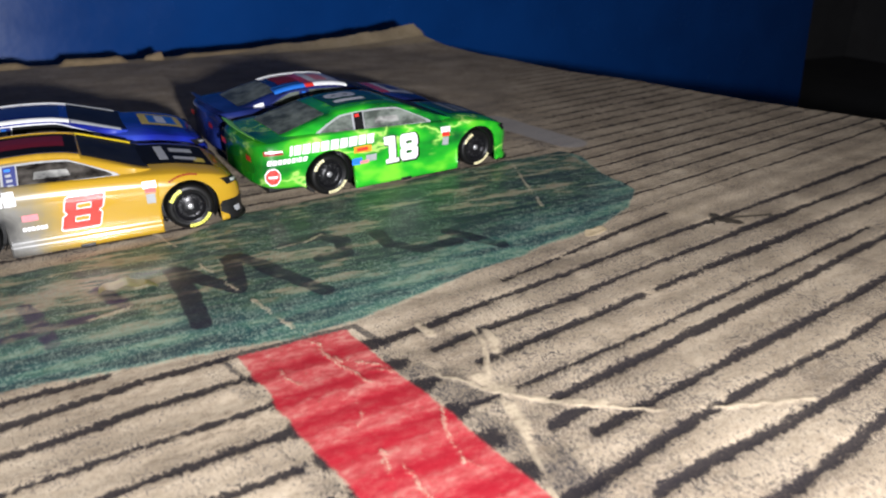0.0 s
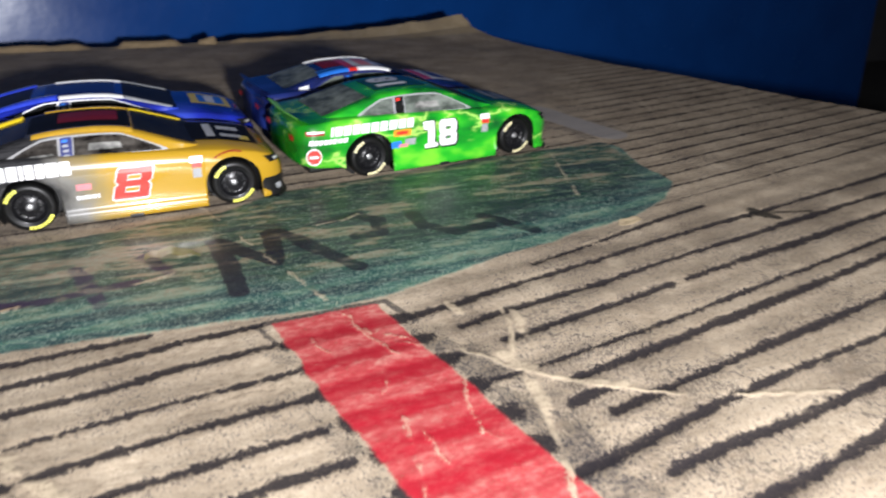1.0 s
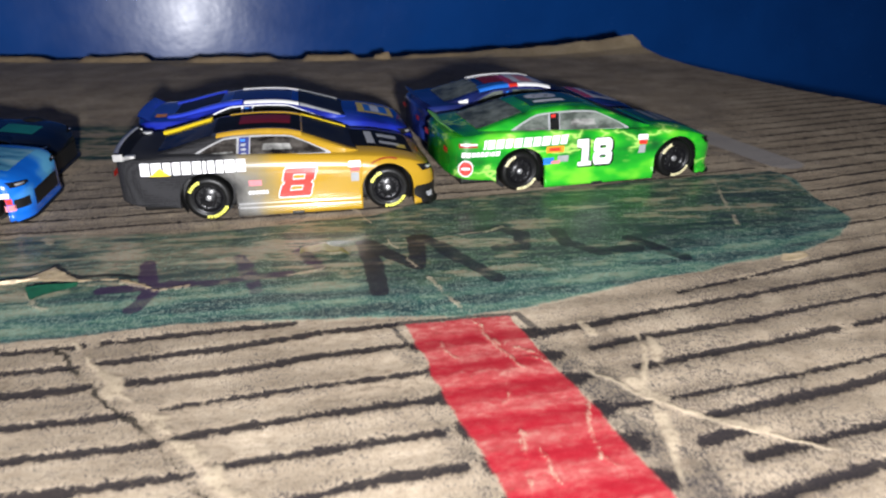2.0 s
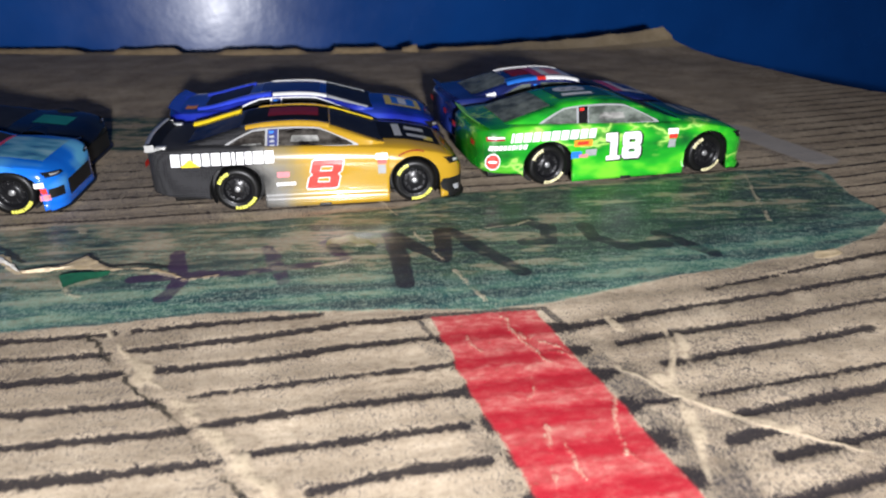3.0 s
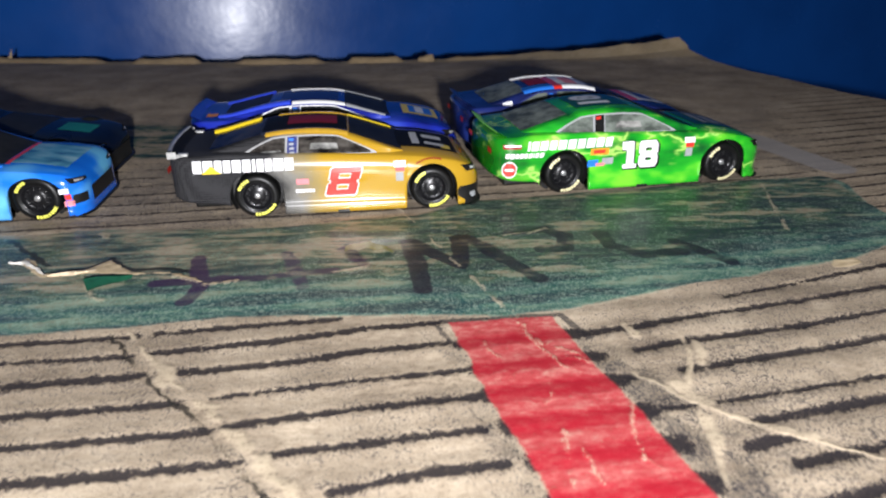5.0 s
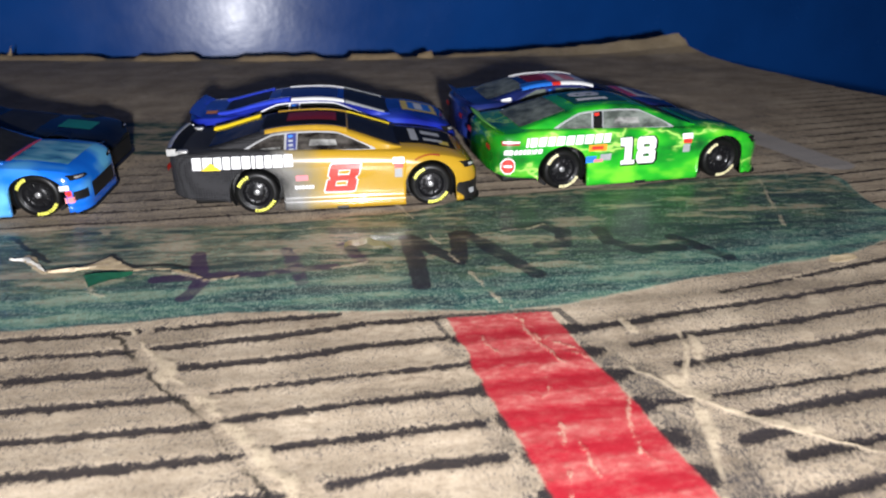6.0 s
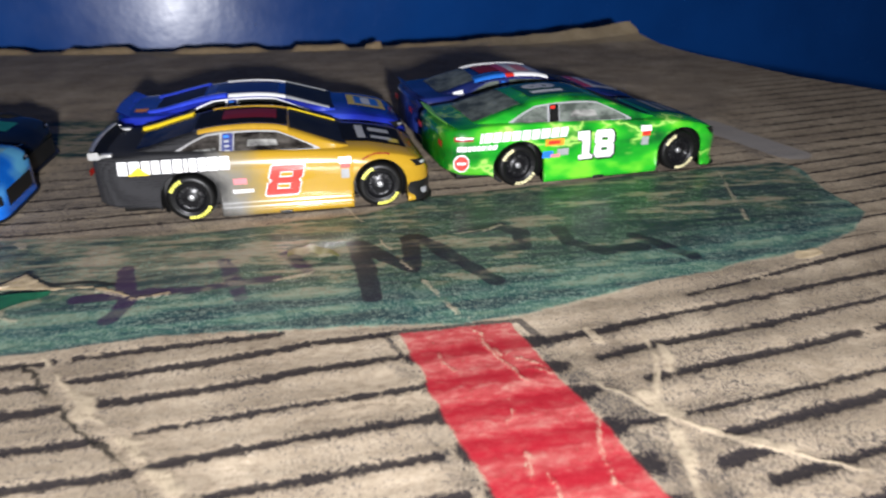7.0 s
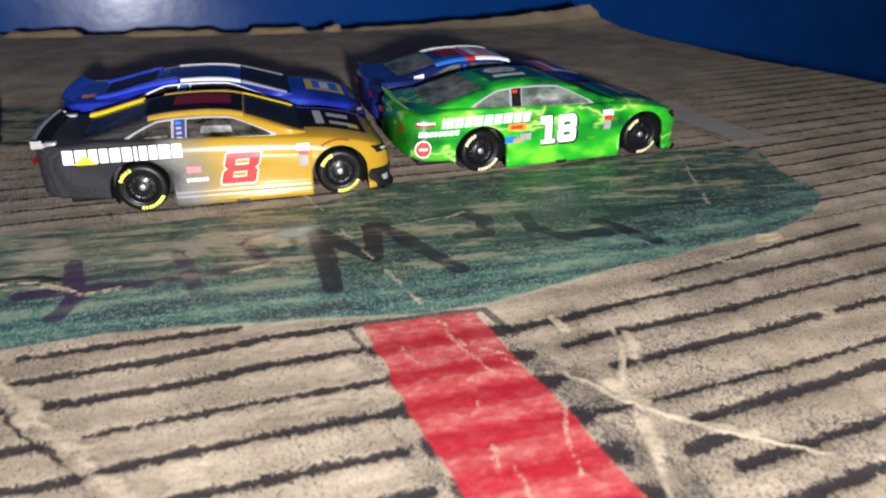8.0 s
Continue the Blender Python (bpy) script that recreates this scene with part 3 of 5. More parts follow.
def gold_car():
    car = toy_car("toy_stock_car", "gold and black toy stock car with red figure, scuffed sides", CARS, GOLD, GOLD, GLASS_BROWN, CHROME, NAVY_PRINT, LETTER_YELLOW, spoiler_mat=BLACK_PRINT, fender_mat=MAROON, trim_mat=SILVER)
    part("number_edge", shape_bm(figure_eight(7.6, 7.4, 1.55, 0.22, 0.10), 8.6, 8.4, side(0.06), 21.4, 8.5, 0.27, 60), WHITE, car, smooth=False)
    part("number", shape_bm(figure_eight(7.6, 7.4, 1.55, 0.0, 0.10), 7.8, 7.6, side(0.12), 21.4, 8.5, 0.27, 60), RED_PRINT, car, "red racing figure 8 on the door", smooth=False)
    part("trade_lettering", lettering(side(0.08), -14.6, 9.6, 12.0, 14.9, (1, 1.1, 0.85, 0.85, 1, 0.95, 0.45, 0.8, 0.8, 1.1, 1)), WHITE, car, "white block lettering", smooth=False)
    part("triangle_mark", shape_bm(lambda u, v: abs(u) < 1.25 * (0.95 - v), 4.8, 1.9, side(0.16), -10.1, 12.8, 0.0, 30), YELLOW, car, smooth=False)
    part("sticker", patch(side(0.07), 9.8, 12.8, 8.2, 9.6, 4, 3), PINK, car)
    part("trade_lettering", lettering(side(0.07), 9.4, 14.2, 6.0, 6.9, (1, 0.9, 1.1, 0.9, 1, 0.8), 0.24), WHITE, car, smooth=False)
    sponsor_column(car, 34.0, 9.2)
    part("roof_panel", roof_patch(2.0, 23.0, -7.6, 8.0, 0.08), BLACK_PRINT, car, "black printed roof panel")
    part("roof_mark", roof_patch(8.0, 20.5, -3.6, 5.6, 0.13), MAROON, car, "maroon printed roof mark")
    part("hood_panel", hood_patch(33.6, 51.0, -8.6, 8.6), BLACK_PRINT, car, "black printed bonnet panel")
    part("hood_mark", hood_patch(39.5, 41.5, -6.0, 6.0, 0.14), PALE_PRINT, car)
    part("hood_mark", hood_patch(42.8, 48.0, -5.5, -3.0, 0.14), PALE_PRINT, car)
    part("hood_mark", hood_patch(42.8, 48.0, 1.0, 4.5, 0.14), PALE_PRINT, car)
    part("hood_mark", hood_patch(47.0, 49.5, -7.0, -3.5, 0.14), YELLOW, car)
    part("plate_mark", patch(nose(0.2), -13.0, -11.6, 2.2, 3.5, 5, 3), GREY_PRINT, car)
    part("rear_rail", rail_bm(-12.2, 0.2, 1, 1.7, 2.0), YELLOW, car, "yellow far rail beside the rear window")
    part("roof_rail", rail_bm(5.0, 23.0, 1), GOLD_TRIM, car, "gold rail along the roof edge")
    part("roof_rail", rail_bm(3.0, 23.0, -1), GOLD_TRIM, car)
    part("screen_rail", rail_bm(23.2, 35.0, 1), YELLOW, car)
    place(car, 1.7, -5.4, 3.9, 0.98, 0.995)
    return car


def green_car():
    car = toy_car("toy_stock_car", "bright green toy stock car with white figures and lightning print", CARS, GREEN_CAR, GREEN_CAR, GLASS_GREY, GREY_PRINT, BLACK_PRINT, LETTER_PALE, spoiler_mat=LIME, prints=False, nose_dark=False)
    for cx, fig in ((16.9, figure_one), (22.0, lambda w, h, grow=0.0: figure_eight(w, h, 1.75, grow, 0.22))):
        w = 4.0 if cx < 20 else 5.2
        part("number_edge", shape_bm(fig(w, 7.4, 0.3), w + 1.0, 8.4, side(0.06), cx + 0.25, 9.3, -0.05), BLACK_PRINT, car, smooth=False)
        part("number", shape_bm(fig(w, 7.4), w + 0.2, 7.6, side(0.12), cx, 9.5, -0.05), WHITE, car, "white racing figure of the number 18 on the door", smooth=False)
    part("trade_lettering", lettering(side(0.08), -11.0, 12.0, 12.3, 14.6, (0.45, 1, 0.9, 0.85, 0.95, 0.95, 0.9, 1, 0.9, 0.85), shear=0.25), WHITE, car, "white block lettering", smooth=False)
    part("trade_lettering", lettering(side(0.08), -17.6, -5.8, 10.5, 11.7, (0.95, 1, 0.9, 0.9, 0.85, 0.95, 0.45, 0.85, 0.9), 0.22, shear=0.25), WHITE, car, smooth=False)
    part("stripe", patch(side(0.07), -18.0, -12.6, 12.9, 14.0, 6, 3), MAROON, car)
    part("stripe", patch(side(0.09), -17.6, -12.6, 13.5, 13.9, 6, 2), WHITE, car)
    ring = lambda r: (lambda u, v: u * u + v * v < r * r)
    part("round_mark_edge", shape_bm(ring(2.25), 5.0, 5.0, side(0.07), -16.0, 7.4, 0.0, 30), WHITE, car, smooth=False)
    part("round_mark", shape_bm(ring(1.95), 4.4, 4.4, side(0.13), -16.0, 7.4, 0.0, 30), RED_PRINT, car, smooth=False)
    part("round_mark_bar", patch(side(0.18), -17.3, -14.8, 7.1, 7.7, 5, 2), WHITE, car)
    part("sticker", patch(side(0.07), 6.4, 11.2, 10.2, 11.9, 4, 4), ORANGE, car)
    part("sticker", patch(side(0.10), 7.2, 10.2, 10.6, 11.5, 4, 3), RED_PRINT, car)
    part("sticker", patch(side(0.07), 5.8, 8.6, 7.0, 8.8, 4, 4), BLUE_PRINT, car)
    part("sticker", patch(side(0.07), 9.6, 12.6, 7.4, 9.2, 4, 4), GREY_PRINT, car)
    part("sticker", patch(side(0.09), 8.0, 10.4, 7.0, 7.9, 4, 3), PINK, car)
    sponsor_column(car, 31.8, 9.4)
    part("roof_panel", roof_patch(5.0, 19.5, -6.6, 6.6), DARK_GREEN, car, "dark green printed roof panel")
    part("roof_number", text_bm("18", 9.5, 0.05, 0.0, lambda u, v: rooftop(0.16)(11.5 - v * 0.8, 0.0 + u * 0.9), 0, 0), WHITE, car, "white racing figure 18 on the roof", smooth=False)
    part("hood_panel", hood_patch(38.0, 51.0, -8.5, 9.0), DARK_GREEN, car, "dark green printed bonnet panel")
    part("hood_mark", hood_patch(41.5, 43.5, -6.0, 6.5, 0.14), GREY_PRINT, car)
    part("hood_mark", hood_patch(45.0, 47.5, -5.0, 5.0, 0.14), GREY_PRINT, car)
    reshape(car, 0.80, 1.0)
    squash_roof(car, 1.12)
    place(car, 79.6, 6.2, 8.2, 1.0, 1.065)
    return car


def blue_white_car():
    car = toy_car("toy_stock_car", "royal blue toy stock car with white roof and yellow bonnet mark", CARS, BLUE_CAR, BLUE_CAR, GLASS_DARK, WHITE, NAVY_PRINT, LETTER_YELLOW, spoiler_mat=BLUE_RAIL)
    for s in (-1, 1):
        part("roof_rail", rail_bm(8.5 if s < 0 else 7.0, 23.5, s), WHITE, car, "white rail along the roof edge")
        part("screen_rail", rail_bm(23.8, 35.0, s), GREY_PRINT, car)
        part("rear_rail", rail_bm(-12.4, 8.0 if s < 0 else 2.2, s, 1.6, 1.8), BLUE_RAIL, car, "bright blue rail beside the rear window")
    part("roof_panel", roof_patch(5.0, 21.5, -6.5, 6.5), NAVY_PRINT, car)
    part("hood_panel", hood_patch(40.5, 51.0, -6.5, 6.5), YELLOW, car, "yellow printed bonnet mark")
    part("hood_mark", hood_patch(42.5, 49.5, -4.8, 4.8, 0.14), BLUE_PRINT, car)
    part("hood_mark", hood_patch(44.5, 47.0, -4.0, 4.0, 0.18), WHITE, car)
    part("sticker", patch(lambda x, z: (x * MM, z * MM, (top_height(x, z) + 0.1) * MM), -16.0, -13.0, -9.0, -5.5, 4, 4), ORANGE, car)
    squash_roof(car, 0.84)
    place(car, -2.0, 30.0, 3.2)
    return car


def navy_car():
    car = toy_car("toy_stock_car", "navy toy stock car with red, white and blue roof", CARS, NAVY_CAR, NAVY_CAR, GLASS_GREY, NAVY_PRINT, NAVY_PRINT, LETTER_PALE, spoiler_mat=NAVY_PRINT)
    part("roof_panel", roof_patch(13.0, 23.6, -9.6, 8.5), WHITE, car, "white printed roof front")
    part("roof_stripe", roof_patch(10.2, 13.0, -9.6, 6.0), RED_PRINT, car, "red printed roof stripe")
    part("roof_stripe", roof_patch(0.5, 10.2, -9.8, -5.5), BLUE_PRINT, car, "light blue printed roof stripe")
    part("roof_mark", roof_patch(4.0, 10.0, -4.5, 6.0, 0.13), MAROON, car)
    part("roof_mark", roof_patch(15.5, 19.5, -6.0, 4.0, 0.16), PINK, car)
    part("roof_rail", rail_bm(13.0, 23.6, -1, 1.6), WHITE, car)
    part("roof_rail", rail_bm(10.2, 13.0, -1, 1.6), RED_PRINT, car)
    part("roof_rail", rail_bm(0.5, 10.2, -1, 1.6), BLUE_PRINT, car)
    part("roof_rail", rail_bm(2.0, 23.5, 1), WHITE, car, "white rail along the roof edge")
    part("sticker", patch(lambda x, k: cabin_side(x, 0.1 + 0.3 * k, 0.2), -6.5, -3.5, 0, 1, 4, 4), WHITE, car)
    part("hood_panel", hood_patch(37.0, 49.0, -8.5, 8.5), WHITE, car)
    part("hood_mark", hood_patch(37.0, 40.0, -8.6, 8.6, 0.14), RED_PRINT, car)
    part("hood_mark", hood_patch(42.0, 47.5, -5.0, 6.0, 0.14), NAVY_PRINT, car)
    part("sticker", patch(side(0.07), -17.5, -15.0, 9.5, 11.5, 4, 4), PINK, car)
    reshape(car, 0.85, 1.0)
    place(car, 75.3, 41.4, 7.2)
    return car


def light_blue_car():
    car = toy_car("toy_stock_car", "light blue toy stock car with pale flame print", CARS, SKY_CAR, SKY_CAR, GLASS_DARK, CHROME, NAVY_PRINT, LETTER_YELLOW, nose_dark=False)
    part("hood_panel", hood_patch(37.0, 50.0, -9.0, 9.0), livery_patches("pale_hood_print", (0.02, 0.10, 0.20), (0.10, 0.32, 0.42), (0.32, 0.55, 0.60), 120.0), car)
    part("hood_mark", hood_patch(36.4, 37.4, -10.0, 10.0, 0.14), RED_PRINT, car)
    part("sticker", patch(side(0.08), 49.0, 51.6, 6.6, 8.2, 4, 4), WHITE, car)
    part("sticker", patch(side(0.08), 50.0, 52.0, 4.8, 6.3, 4, 4), RED_PRINT, car)
    part("sticker", patch(side(0.08), 49.6, 52.6, 3.2, 4.6, 4, 4), PINK, car)
    part("round_mark", disc(side(0.08), 32.6, 6.5, 2.4), NAVY_PRINT, car, smooth=False)
    part("air_intake", patch(nose(0.14), -13.7, -10.2, 3.6, 5.9, 8, 4), PLASTIC, car, "black corner air intake")
    part("grille", patch(nose(0.14), -8.0, 8.0, 2.6, 6.6, 16, 5), PLASTIC, car, "black slatted front grille")
    for k in range(3):
        part("grille_bar", patch(nose(0.3), -7.6, 7.6, 3.3 + 1.1 * k, 3.55 + 1.1 * k, 16, 2), PLASTIC, car)
    reshape(car, 1.0, 0.65)
    lower(car, 20.0, 0.79)
    place(car, -94.1, -5.8, 3.0)
    return car


def black_car():
    car = toy_car("toy_stock_car", "black toy stock car with teal bonnet mark", CARS, BLACK_CAR, BLACK_CAR, GLASS_DARK, BLACK_PRINT, BLACK_PRINT, LETTER_YELLOW)
    part("hood_panel", hood_patch(40.5, 49.5, -4.6, 4.6), TEAL, car, "teal printed bonnet mark")
    reshape(car, 1.0, 0.9)
    squash_roof(car, 0.8)
    lower(car, 8.0, 0.68)
    place(car, -102.5, 27.5, 2.5)
    return car


for build in (gold_car, green_car, blue_white_car, navy_car, light_blue_car, black_car):
    build()


# ---- the cardboard sheet: ribbed, coloured by crayon and marker ----
def value_noise(x, y, scale, seed, octaves=3):
    """Smooth noise in 0..1 over arrays of millimetres."""
    out, amp, tot = np.zeros_like(x), 1.0, 0.0
    for o in range(octaves):
        lat = np.random.default_rng(seed + o).random((257, 257))
        u, v = x / scale + 91.3, y / scale + 47.7
        iu, iv = np.floor(u).astype(int), np.floor(v).astype(int)
        fu, fv = u - iu, v - iv
        fu, fv = fu * fu * (3 - 2 * fu), fv * fv * (3 - 2 * fv)
        g = lambda a, b: lat[(iu + a) % 257, (iv + b) % 257]
        out += amp * ((g(0, 0) * (1 - fu) + g(1, 0) * fu) * (1 - fv) + (g(0, 1) * (1 - fu) + g(1, 1) * fu) * fv)
        tot += amp
        amp, scale = amp * 0.55, scale * 0.5
    return out / tot


def step(a, b, v):
    t = np.clip((v - a) / (b - a), 0, 1)
    return t * t * (3 - 2 * t)


def seg_dist(x, y, pts):
    """Distance to a broken line."""
    best = np.full_like(x, 1e9)
    for (ax, ay), (bx, by) in zip(pts, pts[1:]):
        dx, dy = bx - ax, by - ay
        t = np.clip(((x - ax) * dx + (y - ay) * dy) / (dx * dx + dy * dy), 0, 1)
        best = np.minimum(best, np.hypot(x - ax - t * dx, y - ay - t * dy))
    return best


RIB = 7.45
rib_drift = lambda x: np.interp(x, [-400, 40, 125, 300], [-36.0, 2.4, 9.6, 47.2])
LINES = []


def crayon_line(half, *pts):
    """One hand-drawn line along a valley of the cardboard: half its width and its course."""
    LINES.append((half, pts))


# rows left of the long crease, then between it and the red line
crayon_line(0.55, (-130, -67), (-31, -61), (-10, -59.6))
crayon_line(0.60, (-7, -59), (14, -57), (24, -56.2))
crayon_line(0.60, (-130, -74), (-29, -67), (-9, -66))
crayon_line(0.68, (-6, -65.4), (15, -63), (29, -60.2), (41.5, -59))
crayon_line(0.90, (-130, -81), (-25, -73.4), (-6, -72))
crayon_line(0.80, (-2.5, -71.6), (16, -70), (30, -67.2), (43, -66))
crayon_line(0.65, (-130, -89), (-22, -81), (2, -79.8))
crayon_line(0.45, (7, -78.9), (17, -77.2), (40, -74.7), (47, -74))
crayon_line(0.75, (-130, -96), (-18, -88), (3, -86.8), (8, -86.4))
crayon_line(0.75, (10.5, -85.7), (18, -84.3), (39, -82), (48, -81.2))
crayon_line(0.72, (-130, -103), (-11, -95), (5, -94), (13.5, -93.2))
crayon_line(0.78, (16.5, -92.7), (19, -92), (38, -89.7), (46, -88.8))
crayon_line(0.80, (-130, -111), (10, -102), (21, -100.6))
crayon_line(0.85, (26, -99.4), (38, -97), (48, -96))
crayon_line(0.95, (-130, -119), (20, -109), (52, -105))
# darker bands of wax across the red line
for y, x0 in ((-66.5, 45), (-74, 47), (-81, 48), (-88.6, 50), (-96, 52), (-103.5, 53)):
    crayon_line(1.9, (x0, y), (x0 + 20, y + 2.2))
# rows right of the red line
crayon_line(0.50, (97, -53), (113, -48.7), (125, -45.2), (139, -41.2), (152, -38))
crayon_line(0.80, (65, -64.6), (77, -63), (83, -61), (92, -59), (109, -56), (127, -52), (190, -40.5), (250, -29))
crayon_line(0.75, (74, -70.4), (80, -69), (90, -67.2), (103, -65), (128, -60), (190, -48.5), (250, -37))
crayon_line(0.80, (66, -79.2), (71, -78)), crayon_line(0.85, (79, -76.8), (85, -75.8), (98, -73.3), (112, -70.8), (135, -66.5), (190, -56.5), (250, -45))
crayon_line(0.42, (72, -86.4), (85, -84.8), (110, -80.6), (190, -65))
crayon_line(0.95, (84, -90), (128, -82.3), (150, -78), (250, -58))
crayon_line(0.85, (81, -95.2), (88.5, -93.5))
crayon_line(0.88, (86, -99), (104, -95.4), (133, -90.6), (153, -87.2), (250, -69))
crayon_line(0.80, (74, -107.9), (90, -105), (103, -102), (124, -99), (140, -97), (220, -82))
crayon_line(0.85, (86, -111.6), (95, -110), (112, -109), (126, -107), (200, -94))
crayon_line(0.95, (76, -122), (102, -118), (115, -116), (180, -104))

LONG_CREASE = ((-52, -15), (-44, -23.5), (-36, -33), (-27, -39), (-21, -47.4), (-13, -56), (-9, -62), (-3, -71), (2, -76), (6, -80), (10, -86), (15, -92), (21, -100), (32, -118))
SLANT_CREASE = ((34, 3), (41, -16), (47, -34), (52, -47), (56, -59.5), (59, -68), (64, -72.5), (70, -75.5), (77, -84), (83, -90.5), (91, -95.5), (98, -99), (112, -104), (130, -109))
SHORT_CREASE = ((83, -64), (82, -72), (79, -80), (77.5, -86), (76, -93), (75, -101), (72, -112))
# broad bare wedges where the liner has come off beside the creases
BARE = (((-4.5, -68.5), (-1, -74), 1.7), ((5, -79.6), (8.5, -84), 1.4), ((10, -87), (13.5, -91), 1.4), ((16, -94), (21.5, -99.5), 1.7), ((23, -102), (30, -112), 2.6),
        ((77, -80), (78.5, -86), 1.7), ((77, -88), (76, -96), 1.2), ((80, -88), (90, -94.5), 1.0), ((75, -62), (75.3, -66), 1.0), ((84.5, -69), (83, -75), 1.5), ((-32.5, -11), (-30.5, -14.5), 1.0), ((-27, -39.5), (-22, -46), 0.9))
RED_SCRATCHES = (((55.5, -58.6), (57.6, -65.1), (58.8, -68.9), (61.1, -75.1)), ((57.2, -76.4), (56.8, -82.3), (55.3, -83.6)), ((56.9, -87.8), (56.9, -93.9), (55.4, -101), (55, -110)),
                 ((69.4, -83.3), (67, -91), (66.1, -96), (67.4, -98.4)), ((58.8, -92.9), (59.6, -100.6)), ((49, -66), (51, -71)), ((60, -67.5), (65, -71.5)))
STROKES = (((37.4, -22.3), (38.9, -33.2), (39.5, -46.3)), ((38.5, -22.8), (43.5, -30.5), (47.9, -35.5)), ((48.8, -20.6), (48.6, -33.5)), ((50.5, -20.6), (55.5, -28.5), (59.4, -35.5), (63.1, -42.8)),
           ((61.2, -18.7), (69.4, -17.6), (73.6, -21.0), (72.0, -28.0), (66.8, -28.2)), ((82.0, -21.0), (82.6, -27.7), (88.6, -32.9), (96.5, -32.4)), ((97.0, -27.3), (105.5, -37.2)))
FAINT_STROKES = (((11.4, -26.5), (15.7, -43.3)), ((3.5, -38.6), (22, -36.0)), ((23.3, -25.0), (28.2, -33.7)))
PURPLE_STROKES = (((-7.4, -28.5), (-4.4, -40.5)), ((-13.3, -39.8), (-7.1, -39.2), (2.6, -38.5)), ((-4.0, -41), (-5.4, -47.4)))
# the first stroke is glare off the silver trim, the rest scuffs
SCUFFS_AND_GLARE = (((14.5, -15.3), (20.5, -13.9)), ((59.0, -19.9), (66.5, -18.6), (69.6, -16.4)), ((21.9, -36.8), (28.8, -34.2)), ((137, 12), (131, -5), (126, -22)), ((-11, -35.8), (-6, -38.4), (-3.3, -40.8), (2.5, -39.6)), ((30, -26.4), (34, -27.5)))
SPOTS = ((93.2, -62.8, 1.9), (113, -58, 2.2), (121, -68, 2.0), (104, -69.5, 1.5), (132, -56, 1.5), (112, -90, 2.4), (72, -66.8, 1.6))
# shadow in the cracked-open crease, painted as a dark line
SLIT_SHADOW = ((-52, -15), (-47, -21), (-43.5, -24.2), (-38, -29.5))
TEAR_TOP = ((-37, -33.6), (-29.6, -32.2), (-27, -29.5), (-26, -27.0), (-22.5, -30.8), (-19.2, -33.2), (-12, -33.0), (-8, -34.5))


def back_edge(X):
    """The far edge of the sheet, bowed towards the middle."""
    return np.interp(X, [-240, -178, -104, -39, 25, 127, 212, 320], [268, 261, 251, 244, 243, 255, 257, 248])


